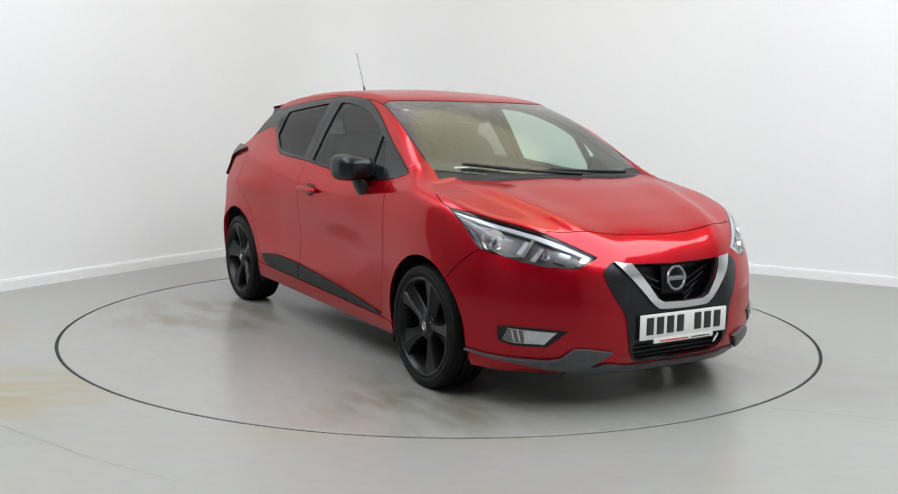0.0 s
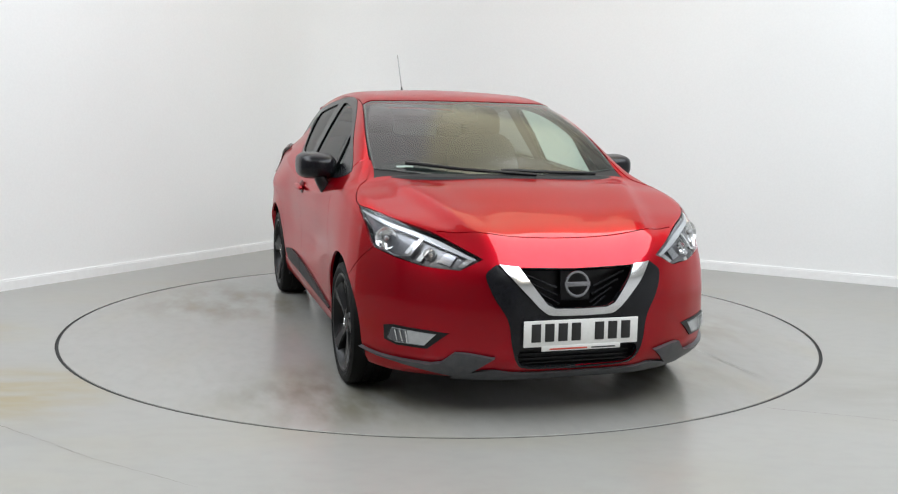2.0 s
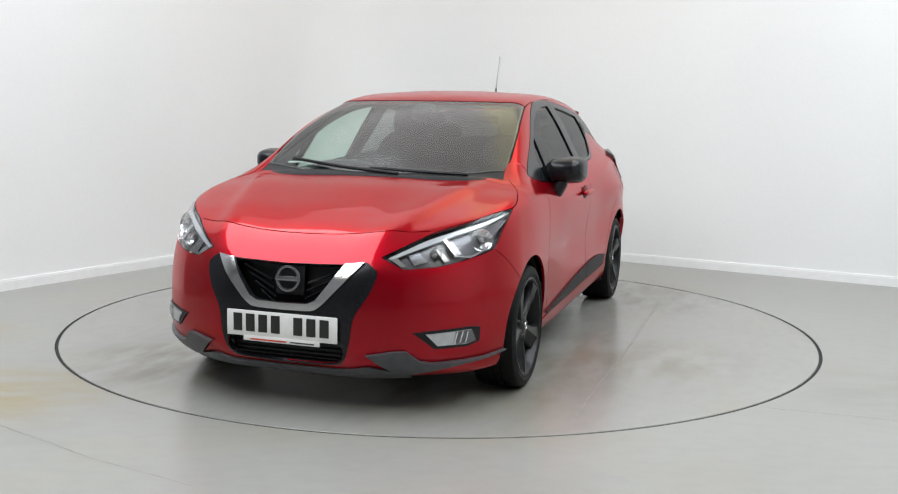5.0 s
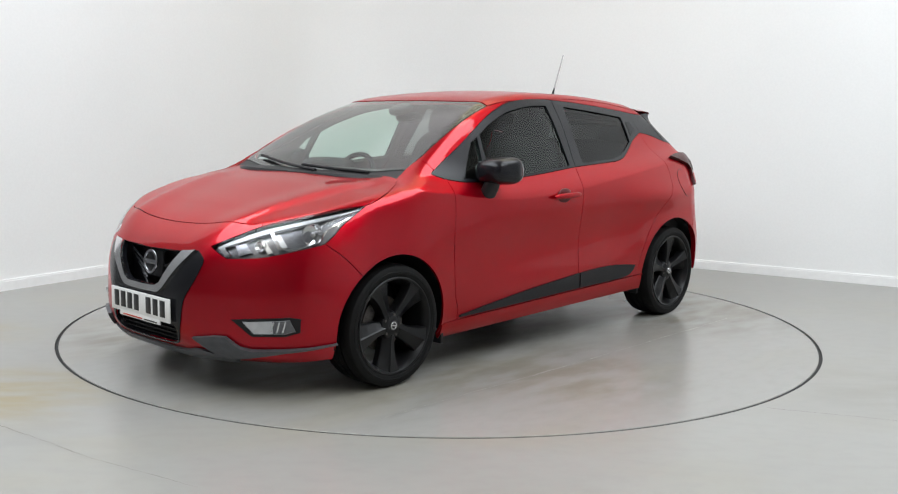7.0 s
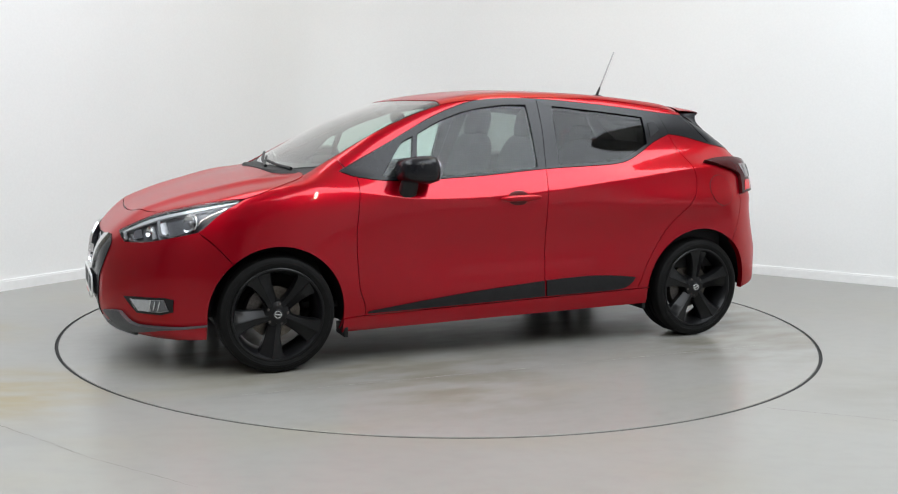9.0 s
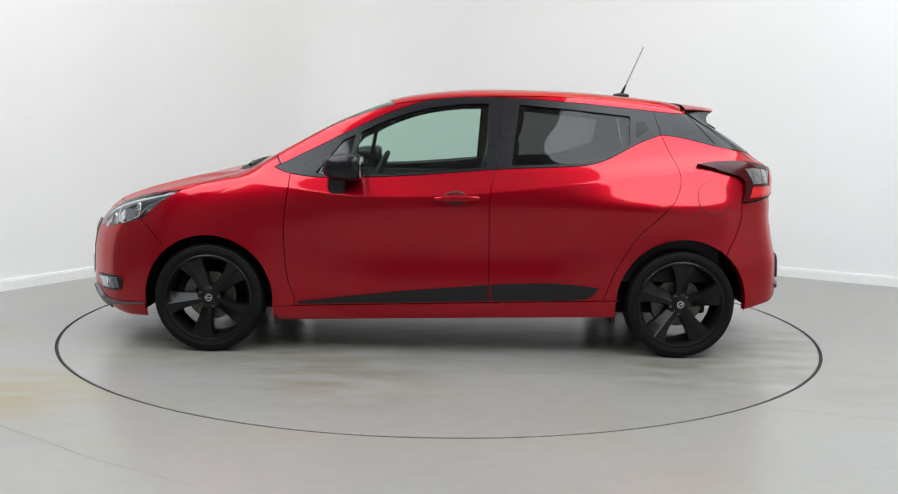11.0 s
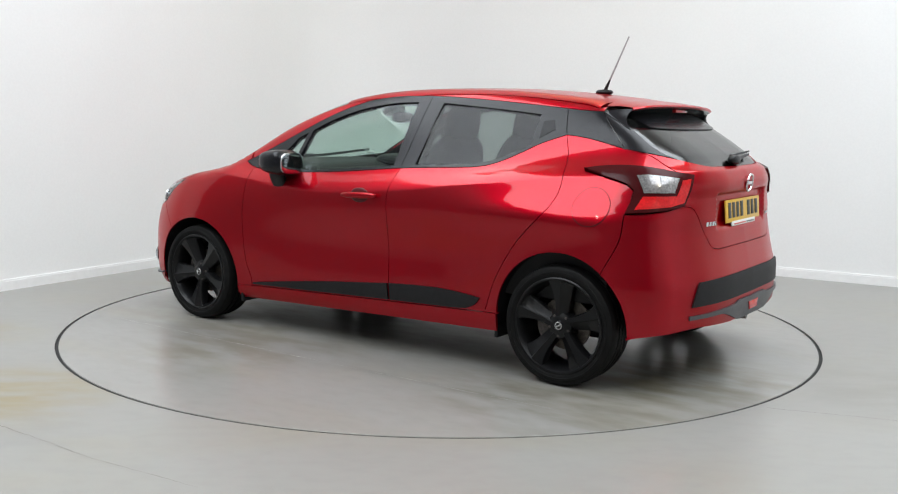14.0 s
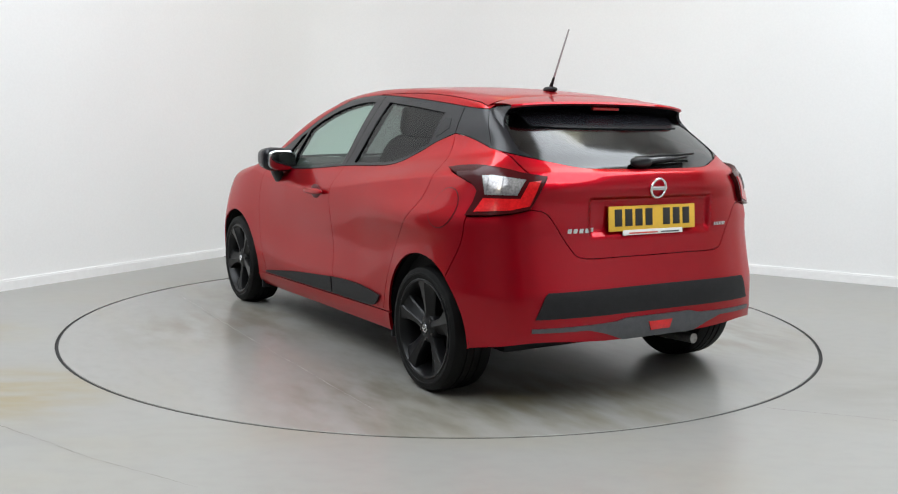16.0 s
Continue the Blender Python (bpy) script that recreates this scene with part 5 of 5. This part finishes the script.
def strip_wall(name, inner, outer, z0, z1, mat):
    """A wall along a line of the plan, from its inner to its outer face."""
    n = len(inner)
    v = [ROOM @ Vector((*p, z)) for z in (z0, z1) for p in inner] + [ROOM @ Vector((*p, z)) for z in (z0, z1) for p in outer]
    f = [(0, 2 * n, 3 * n, n), (n - 1, 2 * n - 1, 4 * n - 1, 3 * n - 1)]
    for i in range(n - 1):
        j = i + 1
        f += [(i, i + n, j + n, j), (i + 2 * n, j + 2 * n, j + 3 * n, i + 3 * n), (i + n, i + 3 * n, j + 3 * n, j + n), (i, j, j + 2 * n, i + 2 * n)]
    return flat(name, v, f, mat, True)


inner, outer = wall_line(0), wall_line(-0.2)
# its first stretch is unseen, added in white to brighten reflections on the right
tagged(strip_wall("wall_far", inner[-2:] + inner[:26], outer[-2:] + outer[:26], 0, HIGH, M_WALL), "plain white painted wall with a rounded corner", "wall", kind="structure")
# unseen, added in grey so that the paintwork mirrors something dark
tagged(strip_wall("wall_near", inner[25:-1], outer[25:-1], 0, HIGH, M_WALLGREY), "unseen grey wall added to the left and behind the camera", "wall", kind="structure")
for name, off, z0, z1 in (("baseboard", 0.016, 0, 0.066), ("trim", 0.011, 0.066, 0.078)):
    a, b = wall_line(off), wall_line(0)
    tagged(strip_wall(name, a[-2:] + a[:26], b[-2:] + b[:26], z0, z1, M_BOARD), "white painted skirting board", "skirting", kind="structure")
tagged(flat("ceiling", [ROOM @ Vector(c) for c in ((0, 0, HIGH), (SIDE, 0, HIGH), (SIDE, SIDE, HIGH), (0, SIDE, HIGH), (0, 0, HIGH + 0.1), (SIDE, 0, HIGH + 0.1), (SIDE, SIDE, HIGH + 0.1), (0, SIDE, HIGH + 0.1))],
            [(0, 3, 2, 1), (4, 5, 6, 7), (0, 1, 5, 4), (1, 2, 6, 5), (2, 3, 7, 6), (3, 0, 4, 7)], M_CEILING), "pale cream ceiling", "ceiling", kind="structure")
n = 180
gap = 0.018
circle = [(math.cos(2 * math.pi * i / n), math.sin(2 * math.pi * i / n)) for i in range(n)]
far = [(c / max(abs(c), abs(s)) * 14, s / max(abs(c), abs(s)) * 14) for c, s in circle]
v = [((TABLE + gap) * c, (TABLE + gap) * s, 0) for c, s in circle] + [(x, y, 0) for x, y in far] + [((TABLE + gap) * c, (TABLE + gap) * s, -0.06) for c, s in circle]
f = [(i, i + n, (i + 1) % n + n, (i + 1) % n) for i in range(n)] + [(i, (i + 1) % n, (i + 1) % n + 2 * n, i + 2 * n) for i in range(n)] + [tuple(range(2 * n, 3 * n))]
tagged(flat("floor", v, f, M_FLOOR), "grey painted concrete floor with faint stains", "floor", kind="structure")
# flat black ring laid into the gap in place of its shade
seal = flat("trim", [((TABLE + gap + 0.001) * c, (TABLE + gap + 0.001) * s, -0.004) for c, s in circle] + [((TABLE - 0.02) * c, (TABLE - 0.02) * s, -0.0045) for c, s in circle],
            [(i, (i + 1) % n, (i + 1) % n + n, i + n) for i in range(n)], M_GAPSHADE)
tagged(seal, "black strip standing in for the shade in the turntable's gap", "seal", kind="structure")
table = tagged(new("turntable"), "round grey turntable let flush into the floor", "turntable")
edge = bmesh.new()
rings = [[edge.verts.new((TABLE * c * k, TABLE * s * k, z)) for c, s in circle] for k, z in ((1.0, -0.004), (0.9995, -0.001), (0.999, 0.0), (0.96, 0.0))]
for a, b in zip(rings[:-1], rings[1:]):
    for i in range(n):
        edge.faces.new((a[i], a[(i + 1) % n], b[(i + 1) % n], b[i]))
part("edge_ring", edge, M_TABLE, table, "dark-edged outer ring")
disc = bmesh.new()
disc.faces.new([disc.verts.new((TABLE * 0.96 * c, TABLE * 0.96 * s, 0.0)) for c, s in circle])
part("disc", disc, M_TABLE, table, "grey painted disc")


def crack(name, line, wide, parent, label):
    """A hairline in the paint, along a line of the plan, with a ragged edge."""
    dice = random.Random(len(line))
    pts = []
    for (x0, y0), (x1, y1) in zip(line[:-1], line[1:]):
        for k in range(12):
            pts.append((x0 + (x1 - x0) * k / 12 + dice.uniform(-1, 1) * 0.004, y0 + (y1 - y0) * k / 12 + dice.uniform(-1, 1) * 0.004))
    bm = bmesh.new()
    last = None
    for (xa, ya), (xb, yb) in zip(pts[:-1], pts[1:]):
        w = wide * dice.uniform(0.3, 1.0)
        l = math.hypot(xb - xa, yb - ya) + 1e-9
        nx, ny = -(yb - ya) / l * w, (xb - xa) / l * w
        now = (bm.verts.new((xa + nx, ya + ny, 0.0012)), bm.verts.new((xa - nx, ya - ny, 0.0012)))
        if last:
            bm.faces.new((last[0], last[1], now[1], now[0]))
        last = now
    return part(name, bm, M_CRACK, parent, label)


crack("crack", [(-2.3, -1.80), (-1.77, -2.16), (-1.27, -2.52), (-0.72, -2.84)], 0.0013, bpy.data.objects["floor"], "thin grey crack in the floor paint")
crack("crack", [(1.47, -1.76), (1.98, -1.92), (2.6, -2.15)], 0.0015, bpy.data.objects["floor"], "thin grey crack in the floor paint")
crack("crack", [(-1.446, 1.209), (0.322, 1.209), (1.137, 1.193), (1.729, 1.19)], 0.003, table, "thin dark crack in the disc's paint")

# ---------------------------------------------------------------- what turns
def motions():
    turned = (73.50, 79.38, 85.31, 91.28, 97.27, 103.27, 109.28, 115.27, 121.26, 127.22, 133.17, 139.10, 145.00, 150.89, 156.75, 162.59, 168.42, 174.24, 180.05, 185.86, 191.67, 197.49, 203.33, 209.19, 215.07, 220.99, 226.95, 232.96, 239.01)
    rows = [(0.0, -58.65), (0.5, -59.92), (1.0, -62.95), (1.5, -67.5)]
    rows += [(2.0 + 0.5 * i, -a) for i, a in enumerate(turned)]
    walk(car, [(t, pose(0, 0, 0, 0, 0, a) @ pose(-0.0244, 0.0098, 0)) for t, a in rows])
    walk(table, [(t, pose(0, 0, 0, 0, 0, a)) for t, a in rows])


motions()
